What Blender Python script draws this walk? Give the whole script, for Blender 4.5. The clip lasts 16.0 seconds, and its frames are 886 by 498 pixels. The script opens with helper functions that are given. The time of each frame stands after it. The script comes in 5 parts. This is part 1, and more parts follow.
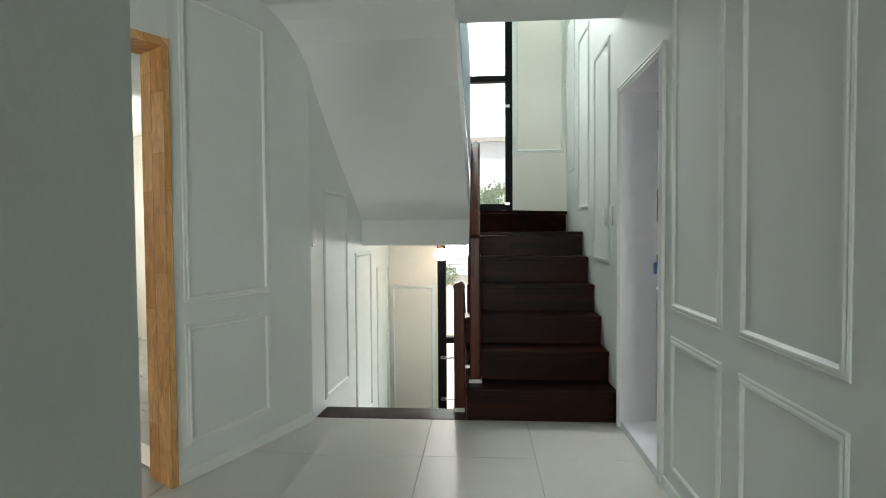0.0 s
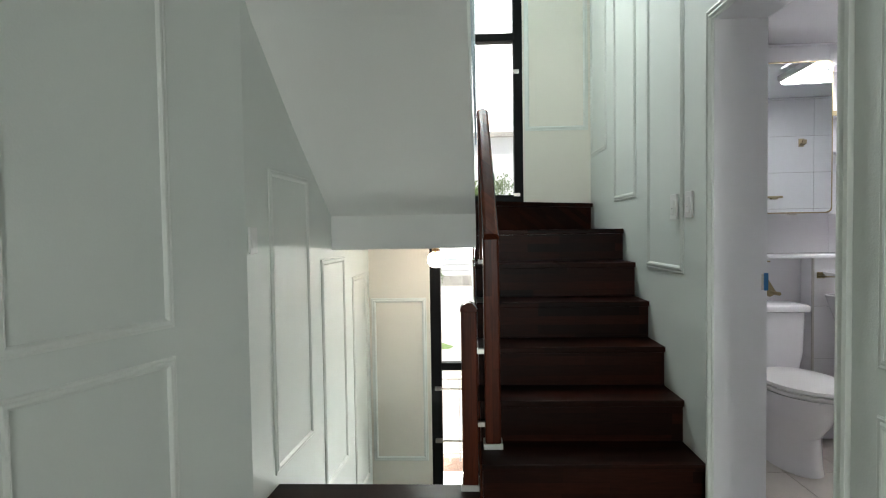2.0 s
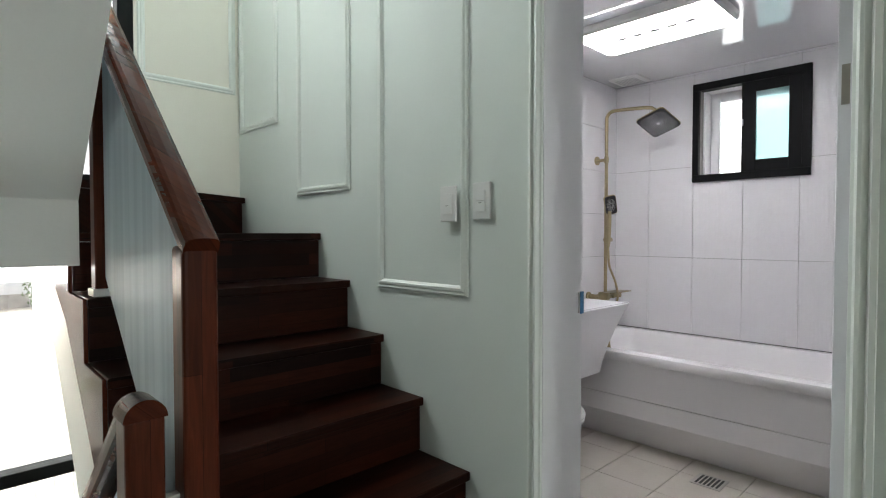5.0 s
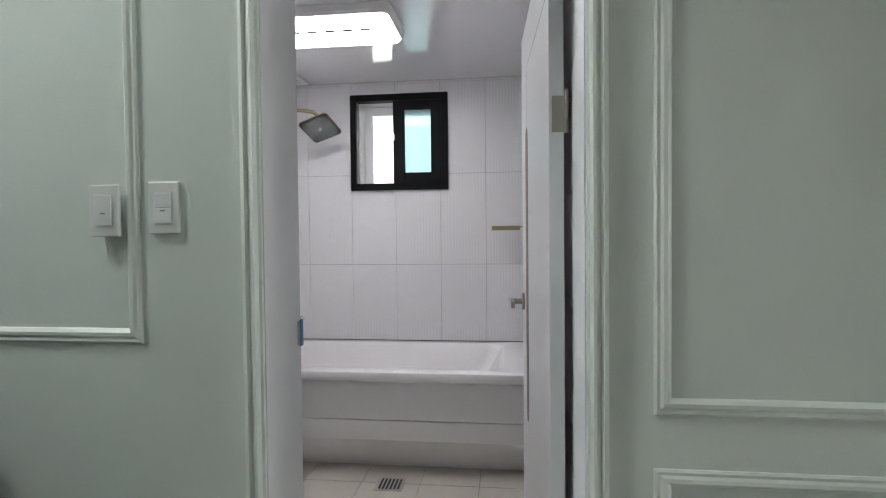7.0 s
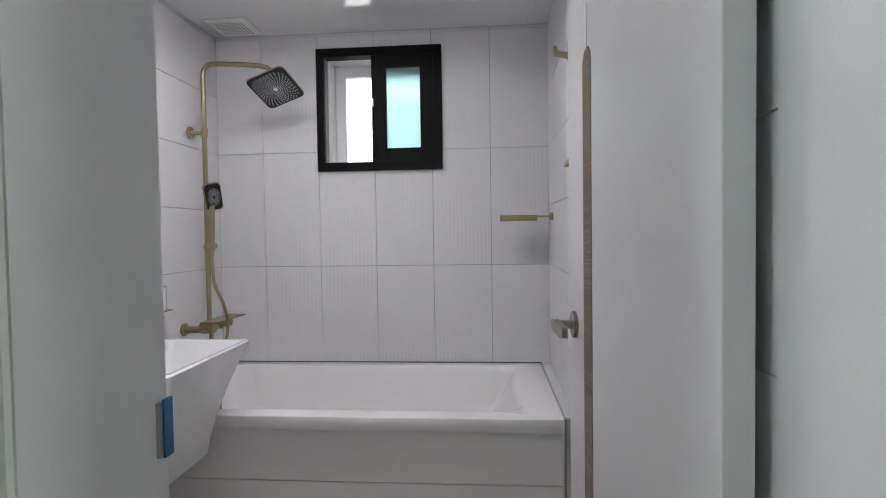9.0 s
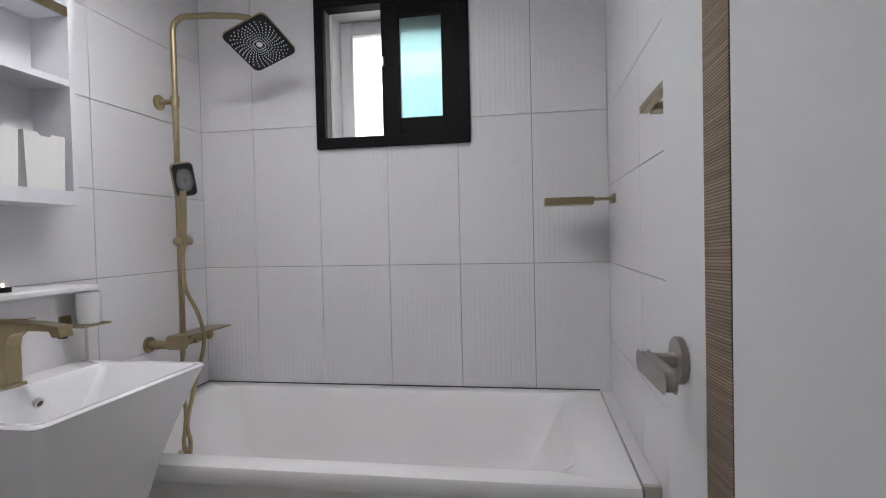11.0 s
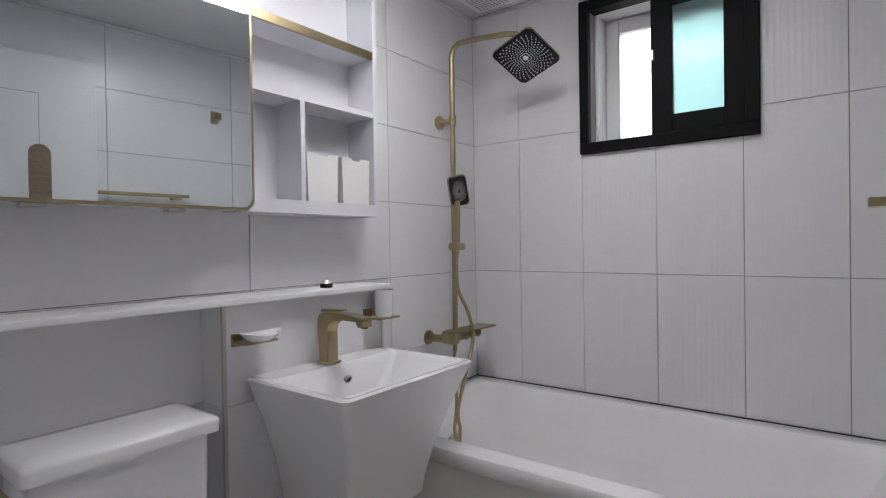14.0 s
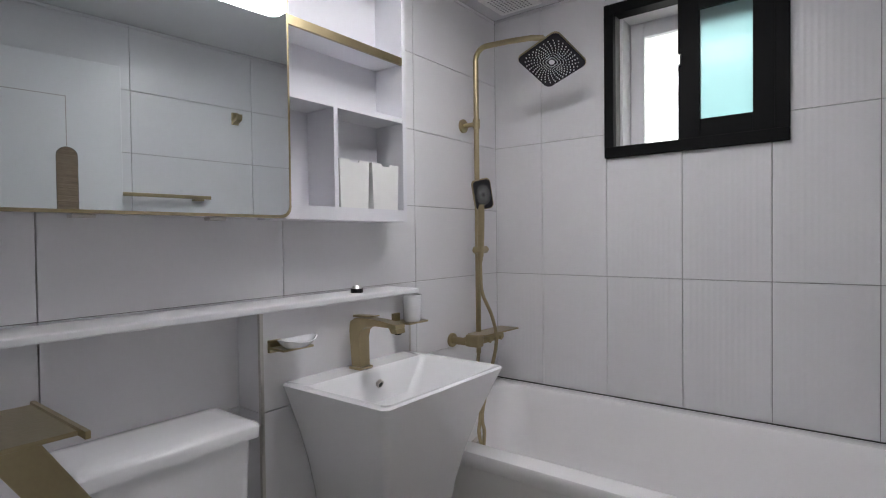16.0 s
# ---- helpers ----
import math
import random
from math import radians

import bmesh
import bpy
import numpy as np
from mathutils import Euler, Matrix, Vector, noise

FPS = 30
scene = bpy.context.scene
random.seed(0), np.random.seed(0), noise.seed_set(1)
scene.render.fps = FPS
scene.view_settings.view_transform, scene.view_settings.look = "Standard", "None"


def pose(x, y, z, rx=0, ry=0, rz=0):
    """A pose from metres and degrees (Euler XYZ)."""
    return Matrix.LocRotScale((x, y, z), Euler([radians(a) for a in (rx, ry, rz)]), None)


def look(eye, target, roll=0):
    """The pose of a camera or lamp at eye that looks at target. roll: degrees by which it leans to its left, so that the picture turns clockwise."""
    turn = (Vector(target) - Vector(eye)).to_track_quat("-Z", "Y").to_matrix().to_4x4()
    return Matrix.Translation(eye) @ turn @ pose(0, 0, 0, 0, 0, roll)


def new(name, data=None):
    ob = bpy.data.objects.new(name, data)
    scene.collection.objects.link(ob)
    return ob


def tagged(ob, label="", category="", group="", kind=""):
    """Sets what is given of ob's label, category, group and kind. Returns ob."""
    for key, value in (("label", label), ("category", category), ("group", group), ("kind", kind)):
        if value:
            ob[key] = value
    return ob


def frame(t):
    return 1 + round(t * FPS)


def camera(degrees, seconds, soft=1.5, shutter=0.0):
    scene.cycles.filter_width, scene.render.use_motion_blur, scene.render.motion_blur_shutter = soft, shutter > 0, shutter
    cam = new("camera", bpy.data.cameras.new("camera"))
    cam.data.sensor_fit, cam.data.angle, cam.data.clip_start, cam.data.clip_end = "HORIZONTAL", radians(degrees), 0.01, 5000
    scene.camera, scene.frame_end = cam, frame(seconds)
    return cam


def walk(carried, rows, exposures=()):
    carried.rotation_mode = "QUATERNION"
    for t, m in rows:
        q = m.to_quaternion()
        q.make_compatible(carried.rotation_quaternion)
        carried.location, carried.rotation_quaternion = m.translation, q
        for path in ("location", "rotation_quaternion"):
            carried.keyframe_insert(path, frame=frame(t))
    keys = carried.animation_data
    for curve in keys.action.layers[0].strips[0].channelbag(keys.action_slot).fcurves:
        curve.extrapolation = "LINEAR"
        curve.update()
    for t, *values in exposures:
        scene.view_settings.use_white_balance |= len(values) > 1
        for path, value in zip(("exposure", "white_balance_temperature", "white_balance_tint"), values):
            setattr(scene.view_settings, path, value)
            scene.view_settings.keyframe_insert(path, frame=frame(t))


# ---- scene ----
cam = camera(79.4, 16.0, soft=1.1)
PATH = [
    (0, (0.655, 1.824, 1.201), (0.512, 3.817, 1.136), -0.4),
    (0.5, (0.611, 2.134, 1.192), (0.502, 4.13, 1.126), -0.3),
    (1, (0.600, 2.398, 1.205), (0.500, 4.394, 1.132), -0.4),
    (1.5, (0.533, 2.67, 1.206), (0.444, 4.667, 1.141), -0.6),
    (2, (0.491, 2.923, 1.197), (0.412, 4.92, 1.129), -0.9),
    (2.5, (0.444, 3.175, 1.215), (0.382, 5.173, 1.149), -1.0),
    (3, (0.356, 3.427, 1.221), (0.309, 5.425, 1.153), -1.4),
    (3.5, (0.302, 3.663, 1.188), (0.468, 5.655, 1.127), -0.7),
    (4, (0.303, 3.899, 1.192), (0.772, 5.842, 1.13), -0.4),
    (4.5, (0.262, 4.076, 1.191), (1.171, 5.857, 1.121), -0.2),
    (5, (0.208, 4.198, 1.188), (1.599, 5.634, 1.134), -0.0),
    (5.2, (0.177, 4.226, 1.185), (1.702, 5.518, 1.145), 0.1),
    (7.3, (0.425, 4.603, 1.23), (2.414, 4.797, 1.178), -0.6),
    (7.5, (0.496, 4.621, 1.23), (2.486, 4.814, 1.179), -0.6),
    (8, (0.698, 4.669, 1.216), (2.688, 4.859, 1.162), -0.6),
    (8.5, (0.888, 4.718, 1.207), (2.881, 4.875, 1.146), -0.8),
    (10.8, (1.652, 4.715, 1.154), (3.631, 4.995, 1.102), -1.3),
    (11, (1.671, 4.7, 1.146), (3.644, 5.024, 1.102), -1.3),
    (11.5, (1.709, 4.674, 1.148), (3.64, 5.194, 1.109), -1.3),
    (12, (1.726, 4.671, 1.149), (3.589, 5.398, 1.119), -1.2),
    (12.5, (1.721, 4.664, 1.156), (3.524, 5.528, 1.125), -1.1),
    (13, (1.703, 4.68, 1.155), (3.458, 5.64, 1.131), -1.0),
    (13.5, (1.693, 4.693, 1.162), (3.369, 5.784, 1.14), -1.0),
    (14, (1.689, 4.697, 1.167), (3.284, 5.903, 1.146), -0.9),
    (14.5, (1.692, 4.698, 1.183), (3.234, 5.971, 1.15), -0.8),
    (15, (1.69, 4.71, 1.181), (3.216, 6.002, 1.154), -0.7),
    (15.5, (1.677, 4.71, 1.201), (3.19, 6.018, 1.164), -0.8),
    (16, (1.632, 4.758, 1.202), (3.217, 5.977, 1.164), -0.7),
]
EXPOSURES = [(0, 0.48), (2.5, 0.47), (5, 0.57), (7.5, 0.38), (8.5, 0.27), (10.8, 0.18), (16, 0.07)]
walk(cam, [(t, look(eye, target, roll)) for t, eye, target, roll in PATH], EXPOSURES)

# ---- world, sun, lamps ----
world = bpy.data.worlds.new("world")
scene.world = world
world.use_nodes = True
wn = world.node_tree
sky = wn.nodes.new("ShaderNodeTexSky")
sky.sky_type, sky.sun_disc = "NISHITA", False
sky.sun_elevation, sky.sun_rotation = radians(70), radians(205)
bgn = wn.nodes["Background"]
sky.dust_density, sky.air_density = 6.0, 0.8
bgn.inputs["Strength"].default_value = 0.15
wn.links.new(sky.outputs[0], bgn.inputs[0])


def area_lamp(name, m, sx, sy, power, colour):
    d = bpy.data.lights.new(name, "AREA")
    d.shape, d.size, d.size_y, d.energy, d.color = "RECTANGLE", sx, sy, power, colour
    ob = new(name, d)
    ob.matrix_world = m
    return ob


sun_data = bpy.data.lights.new("sun", "SUN")
sun_data.energy, sun_data.angle, sun_data.color = 5.0, radians(0.6), (1.0, 0.95, 0.86)
sun_ob = new("sun", sun_data)
sun_ob.matrix_world = look((0, 0, 0), (0.16, 0.33, -1.0))

# lamps added at the stair window for the light of sky and ground
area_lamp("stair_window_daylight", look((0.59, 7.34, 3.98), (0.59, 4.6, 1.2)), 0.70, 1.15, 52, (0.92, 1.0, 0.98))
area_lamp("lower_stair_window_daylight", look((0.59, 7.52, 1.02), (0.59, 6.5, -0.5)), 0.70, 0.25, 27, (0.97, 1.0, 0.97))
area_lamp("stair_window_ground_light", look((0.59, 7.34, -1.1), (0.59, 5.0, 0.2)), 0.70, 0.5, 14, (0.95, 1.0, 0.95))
# added lamp at an unseen opening behind the start, brightens the hall
area_lamp("unseen_south_fill", look((0.45, -7.9, 1.35), (0.2, 5.0, 1.35)), 1.9, 1.7, 190, (0.95, 1.0, 0.97))

# ---- helpers of this scene ----
def rgb(h):
    return tuple(((int(h[i:i + 2], 16) / 255 + 0.055) / 1.055) ** 2.4 for i in (0, 2, 4)) + (1,)


def material(name, colour, rough=0.5, metal=0.0, vary=0.06, scale=3.0, bump=0.05, fine=60.0, coat=0.0, island=0.0, spec=0.5, rvar=0.05):
    """A surface whose colour drifts at a large and a fine scale, with a little relief."""
    m = bpy.data.materials.new(name)
    m.use_nodes = True
    nt = m.node_tree
    b = nt.nodes["Principled BSDF"]
    geo = nt.nodes.new("ShaderNodeNewGeometry")
    n1, n2 = nt.nodes.new("ShaderNodeTexNoise"), nt.nodes.new("ShaderNodeTexNoise")
    n1.inputs["Scale"].default_value, n2.inputs["Scale"].default_value = scale, fine
    n1.inputs["Detail"].default_value = 5
    nt.links.new(geo.outputs["Position"], n1.inputs["Vector"])
    nt.links.new(geo.outputs["Position"], n2.inputs["Vector"])
    add = nt.nodes.new("ShaderNodeMath")
    add.operation = "MULTIPLY_ADD"
    add.inputs[1].default_value = 0.35
    nt.links.new(n2.outputs["Fac"], add.inputs[0])
    nt.links.new(n1.outputs["Fac"], add.inputs[2])
    mr = nt.nodes.new("ShaderNodeMapRange")
    mr.inputs[1].default_value, mr.inputs[2].default_value = 0.35, 0.95
    mr.inputs[3].default_value, mr.inputs[4].default_value = 1 - vary, 1 + vary
    nt.links.new(add.outputs[0], mr.inputs[0])
    last = mr.outputs[0]
    if island:
        oi = nt.nodes.new("ShaderNodeObjectInfo")
        mi = nt.nodes.new("ShaderNodeMapRange")
        mi.inputs[3].default_value, mi.inputs[4].default_value = 1 - island, 1 + island
        nt.links.new(oi.outputs["Random"], mi.inputs[0])
        mu = nt.nodes.new("ShaderNodeMath")
        mu.operation = "MULTIPLY"
        nt.links.new(last, mu.inputs[0])
        nt.links.new(mi.outputs[0], mu.inputs[1])
        last = mu.outputs[0]
    sc = nt.nodes.new("ShaderNodeVectorMath")
    sc.operation = "SCALE"
    sc.inputs[0].default_value = colour[:3]
    nt.links.new(last, sc.inputs["Scale"])
    nt.links.new(sc.outputs[0], b.inputs["Base Color"])
    b.inputs["Metallic"].default_value = metal
    b.inputs["Coat Weight"].default_value = coat
    b.inputs["Specular IOR Level"].default_value = spec
    rr = nt.nodes.new("ShaderNodeMapRange")
    rr.inputs[3].default_value, rr.inputs[4].default_value = max(0.02, rough - rvar), min(1, rough + rvar)
    nt.links.new(n1.outputs["Fac"], rr.inputs[0])
    nt.links.new(rr.outputs[0], b.inputs["Roughness"])
    if bump:
        bp = nt.nodes.new("ShaderNodeBump")
        bp.inputs["Strength"].default_value, bp.inputs["Distance"].default_value = bump, 0.004
        nt.links.new(n2.outputs["Fac"], bp.inputs["Height"])
        nt.links.new(bp.outputs[0], b.inputs["Normal"])
    return m


def wood(name, dark, light, axis, rough=0.35, stave=(0.5, 0.06), grain=14.0):
    """Finger-jointed boards: staves of differing tone along one axis, with grain."""
    m = bpy.data.materials.new(name)
    m.use_nodes = True
    nt = m.node_tree
    b = nt.nodes["Principled BSDF"]
    tc = nt.nodes.new("ShaderNodeNewGeometry")
    sep = nt.nodes.new("ShaderNodeSeparateXYZ")
    nt.links.new(tc.outputs["Position"], sep.inputs[0])
    comb = nt.nodes.new("ShaderNodeCombineXYZ")
    across = nt.nodes.new("ShaderNodeMath")
    across.operation = "ADD"
    o = [i for i in (0, 1, 2) if i != axis]
    nt.links.new(sep.outputs[o[0]], across.inputs[0])
    nt.links.new(sep.outputs[o[1]], across.inputs[1])
    nt.links.new(sep.outputs[axis], comb.inputs[0])
    nt.links.new(across.outputs[0], comb.inputs[1])
    br = nt.nodes.new("ShaderNodeTexBrick")
    br.offset = 0.37
    br.inputs["Scale"].default_value = 1.0
    br.inputs["Brick Width"].default_value, br.inputs["Row Height"].default_value = stave
    br.inputs["Mortar Size"].default_value = 0.0006
    br.inputs["Color1"].default_value, br.inputs["Color2"].default_value = dark, light
    br.inputs["Mortar"].default_value = tuple(0.55 * c for c in dark[:3]) + (1,)
    nt.links.new(comb.outputs[0], br.inputs["Vector"])
    st = nt.nodes.new("ShaderNodeVectorMath")
    st.operation = "MULTIPLY"
    st.inputs[1].default_value = (1.2, grain, 1)
    nt.links.new(comb.outputs[0], st.inputs[0])
    no = nt.nodes.new("ShaderNodeTexNoise")
    no.inputs["Scale"].default_value, no.inputs["Detail"].default_value, no.inputs["Distortion"].default_value = 6, 6, 1.2
    nt.links.new(st.outputs[0], no.inputs["Vector"])
    mr = nt.nodes.new("ShaderNodeMapRange")
    mr.inputs[1].default_value, mr.inputs[2].default_value = 0.3, 0.7
    mr.inputs[3].default_value, mr.inputs[4].default_value = 0.72, 1.2
    nt.links.new(no.outputs["Fac"], mr.inputs[0])
    sc = nt.nodes.new("ShaderNodeVectorMath")
    sc.operation = "SCALE"
    nt.links.new(br.outputs["Color"], sc.inputs[0])
    nt.links.new(mr.outputs[0], sc.inputs["Scale"])
    nt.links.new(sc.outputs[0], b.inputs["Base Color"])
    b.inputs["Roughness"].default_value = rough
    b.inputs["Specular IOR Level"].default_value = 0.13
    bp = nt.nodes.new("ShaderNodeBump")
    bp.inputs["Strength"].default_value, bp.inputs["Distance"].default_value = 0.12, 0.002
    nt.links.new(no.outputs["Fac"], bp.inputs["Height"])
    nt.links.new(bp.outputs[0], b.inputs["Normal"])
    return m


def glass(name, colour, rough=0.0, ior=1.45):
    m = bpy.data.materials.new(name)
    m.use_nodes = True
    b = m.node_tree.nodes["Principled BSDF"]
    b.inputs["Base Color"].default_value = colour
    b.inputs["Transmission Weight"].default_value = 1
    b.inputs["Roughness"].default_value = rough
    b.inputs["IOR"].default_value = ior
    return m


def glow(name, colour, strength):
    m = bpy.data.materials.new(name)
    m.use_nodes = True
    b = m.node_tree.nodes["Principled BSDF"]
    b.inputs["Base Color"].default_value = colour
    b.inputs["Emission Color"].default_value = colour
    b.inputs["Emission Strength"].default_value = strength
    return m


def finish(bm, mat, name, bevel=0.0, segs=2, smooth=False, sharp=38):
    if bevel:
        bmesh.ops.bevel(bm, geom=bm.edges[:], offset=bevel, segments=segs, profile=0.5, affect="EDGES")
    bmesh.ops.recalc_face_normals(bm, faces=bm.faces[:])
    me = bpy.data.meshes.new(name)
    bm.to_mesh(me)
    bm.free()
    me.materials.append(mat)
    if smooth:
        for p in me.polygons:
            p.use_smooth = True
        me.set_sharp_from_angle(angle=radians(sharp))
    return me


def part(name, bm, mat, parent=None, label="", bevel=0.0, segs=2, smooth=False):
    """Links a bmesh as one mesh object, under a thing or a part."""
    ob = new(name, finish(bm, mat, name, bevel, segs, smooth))
    if parent is not None:
        ob.parent = parent
        ob.matrix_parent_inverse = parent.matrix_basis.inverted() if parent.parent is None else Matrix()
    if label:
        ob["label"] = label
    return ob


def thing(name, label, category, at=(0, 0, 0), group="", kind=""):
    ob = new(name)
    ob.location = at
    ob.empty_display_size = 0.1
    ob.matrix_basis = Matrix.Translation(at)
    return tagged(ob, label, category, group, kind)


def box(x0, x1, y0, y1, z0, z1, bm=None, m=None):
    bm = bm or bmesh.new()
    r = bmesh.ops.create_cube(bm, size=1.0)
    mm = Matrix.Translation(((x0 + x1) / 2, (y0 + y1) / 2, (z0 + z1) / 2)) @ Matrix.Diagonal((abs(x1 - x0), abs(y1 - y0), abs(z1 - z0), 1))
    bmesh.ops.transform(bm, matrix=(m @ mm) if m else mm, verts=r["verts"])
    return bm


def rod(a, b, r, bm=None, segs=16, r2=None):
    bm = bm or bmesh.new()
    a, b = Vector(a), Vector(b)
    d = b - a
    mm = Matrix.Translation((a + b) / 2) @ d.to_track_quat("Z", "Y").to_matrix().to_4x4()
    bmesh.ops.create_cone(bm, cap_ends=True, segments=segs, radius1=r, radius2=r if r2 is None else r2, depth=d.length, matrix=mm)
    return bm


def ball(c, r, bm=None, sc=(1, 1, 1), u=20, v=12):
    bm = bm or bmesh.new()
    bmesh.ops.create_uvsphere(bm, u_segments=u, v_segments=v, radius=r, matrix=Matrix.Translation(c) @ Matrix.Diagonal((*sc, 1)))
    return bm


def prism(pts, a, b, bm=None):
    """A slab with the outline pts (points in space), from offset vector a to offset vector b."""
    bm = bm or bmesh.new()
    a, b = Vector(a), Vector(b)
    lo = [bm.verts.new(Vector(p) + a) for p in pts]
    hi = [bm.verts.new(Vector(p) + b) for p in pts]
    bm.faces.new(lo)
    bm.faces.new(hi[::-1])
    n = len(pts)
    for i in range(n):
        bm.faces.new((lo[i], lo[(i + 1) % n], hi[(i + 1) % n], hi[i]))
    return bm


def loft(loops, bm=None, close_ends=True):
    bm = bm or bmesh.new()
    rings = [[bm.verts.new(p) for p in lp] for lp in loops]
    n = len(rings[0])
    for r0, r1 in zip(rings, rings[1:]):
        for i in range(n):
            bm.faces.new((r0[i], r0[(i + 1) % n], r1[(i + 1) % n], r1[i]))
    if close_ends:
        bm.faces.new(rings[0][::-1])
        bm.faces.new(rings[-1])
    return bm


def tube(points, r, bm=None, segs=10):
    """A round bar along a smooth line of points."""
    bm = bm or bmesh.new()
    pts = [Vector(p) for p in points]
    loops = []
    up = Vector((0.3, 0.2, 0.93)).normalized()
    for i, p in enumerate(pts):
        d = (pts[min(i + 1, len(pts) - 1)] - pts[max(i - 1, 0)]).normalized()
        s = d.cross(up)
        if s.length < 0.05:
            s = d.cross(Vector((1, 0, 0)))
        s.normalize()
        t = d.cross(s)
        loops.append([p + r * (math.cos(2 * math.pi * k / segs) * s + math.sin(2 * math.pi * k / segs) * t) for k in range(segs)])
    return loft(loops, bm)


def curve_pts(ctrl, n=12):
    """A smooth line through control points (Catmull-Rom)."""
    c = [Vector(p) for p in ctrl]
    c = [2 * c[0] - c[1]] + c + [2 * c[-1] - c[-2]]
    out = []
    for i in range(1, len(c) - 2):
        for k in range(n):
            t = k / n
            out.append(0.5 * ((2 * c[i]) + (c[i + 1] - c[i - 1]) * t + (2 * c[i - 1] - 5 * c[i] + 4 * c[i + 1] - c[i + 2]) * t * t + (3 * c[i] - c[i - 1] - 3 * c[i + 1] + c[i + 2]) * t ** 3))
    out.append(c[-2])
    return out


def rrect(cx, cy, hx, hy, r, z, k=5):
    """A rounded rectangle in a level plane."""
    out = []
    for sx, sy, a0 in ((1, 1, 0), (-1, 1, 90), (-1, -1, 180), (1, -1, 270)):
        for j in range(k + 1):
            a = radians(a0 + 90 * j / k)
            out.append(Vector((cx + sx * (hx - r) + r * math.cos(a), cy + sy * (hy - r) + r * math.sin(a), z)))
    return out


PROFILE = ((0, 0), (0, 0.006), (0.005, 0.010), (0.012, 0.008), (0.018, 0.013), (0.026, 0.014), (0.033, 0.006), (0.036, 0))


def moulding(o, u, n, w, z0, z1, parent, mat, prof=PROFILE):
    """A mitred picture-frame moulding on a wall: o the foot of its start, u along the wall, n out of it."""
    o, u, n = Vector(o), Vector(u).normalized(), Vector(n).normalized()
    bm = bmesh.new()
    loops = []
    for off, h in prof:
        loops.append([o + u * a + Vector((0, 0, z)) + n * (0.8 * h) for a, z in ((off, z0 + off), (w - off, z0 + off), (w - off, z1 - off), (off, z1 - off))])
    loft(loops, bm, False)
    return part("panel_moulding", bm, mat, parent)


def wall_slab(name, pts, thick, parent=None, mat=None):
    """A wall from plan points a to b, z0 to z1, thickened to its left."""
    a, b, z0, z1 = pts
    d = (Vector(b) - Vector(a)).normalized()
    n = Vector((-d.y, d.x)) * thick
    q = [(a[0], a[1], z0), (b[0], b[1], z0), (b[0], b[1], z1), (a[0], a[1], z1)]
    ob = part(name, prism(q, (0, 0, 0), (n.x, n.y, 0)), mat or PAINT, parent)
    if parent is None:
        tagged(ob, kind="structure")
    return ob


# ---- materials ----
PAINT = material("wall_paint", (0.70, 0.738, 0.705), 0.55, vary=0.03, scale=1.2, bump=0.12, fine=140)
CEIL = material("ceiling_paint", (0.78, 0.79, 0.77), 0.6, vary=0.03, scale=1.0, bump=0.08, fine=120)
TRIM = material("moulding_paint", (0.74, 0.77, 0.735), 0.4, vary=0.03, scale=4, bump=0.05)
WHITE = material("white_lacquer", (0.80, 0.80, 0.82), 0.3, vary=0.02, scale=4, bump=0.02)
JAMB = material("jamb_film", (0.74, 0.74, 0.76), 0.38, vary=0.03, scale=6, bump=0.05, fine=200)
FLOOR_TILE = material("porcelain_tile", (0.60, 0.59, 0.55), 0.38, vary=0.05, scale=2.5, bump=0.03, fine=30, island=0.02)
GROUT = material("grout", (0.33, 0.32, 0.30), 0.9, vary=0.15, scale=8, bump=0.3)
WALL_TILE = material("wall_tile", (0.72, 0.715, 0.735), 0.28, vary=0.02, scale=3, bump=0.04, fine=90, island=0.012, rvar=0.012)
BATH_GROUT = material("bath_grout", (0.25, 0.245, 0.24), 0.9, vary=0.2, scale=10, bump=0.2)
BATH_FLOOR = material("bath_floor_tile", (0.60, 0.56, 0.50), 0.4, vary=0.07, scale=5, bump=0.1, fine=70, island=0.03)
DARK_WOOD_X = wood("dark_stair_wood", rgb("150703"), rgb("2e130a"), 0, 0.38, (0.55, 0.05))
DARK_WOOD_X.node_tree.nodes["Principled BSDF"].inputs["Specular IOR Level"].default_value = 0.08
DARK_WOOD_Z = wood("dark_post_wood", rgb("3c1a0e"), rgb("562717"), 2, 0.3, (0.9, 0.09))
DARK_WOOD_Y = wood("dark_rail_wood", rgb("3c1a0e"), rgb("562717"), 1, 0.25, (0.9, 0.09))
OAK_Z = wood("pale_frame_wood", rgb("c8935a"), rgb("deb07c"), 2, 0.4, (0.28, 0.04))
BLACK_FRAME = material("black_window_frame", (0.006, 0.0063, 0.007), 0.5, vary=0.1, scale=8, bump=0.02, spec=0.1)
CERAMIC = material("white_ceramic", (0.80, 0.80, 0.82), 0.08, vary=0.01, scale=2, bump=0.0, coat=0.3)
ACRYLIC = material("bath_acrylic", (0.86, 0.85, 0.86), 0.16, vary=0.015, scale=2, bump=0.0)
CABINET = material("cabinet_lacquer", (0.72, 0.72, 0.76), 0.35, vary=0.02, scale=3, bump=0.02)
PLASTIC = material("white_plastic", (0.78, 0.78, 0.77), 0.35, vary=0.02, scale=5, bump=0.02)
BRASS = material("brushed_brass", (0.39, 0.325, 0.195), 0.32, metal=1.0, vary=0.1, scale=12, bump=0.04, fine=220)
STEEL = material("brushed_steel", (0.55, 0.53, 0.50), 0.3, metal=1.0, vary=0.08, scale=10, bump=0.03)
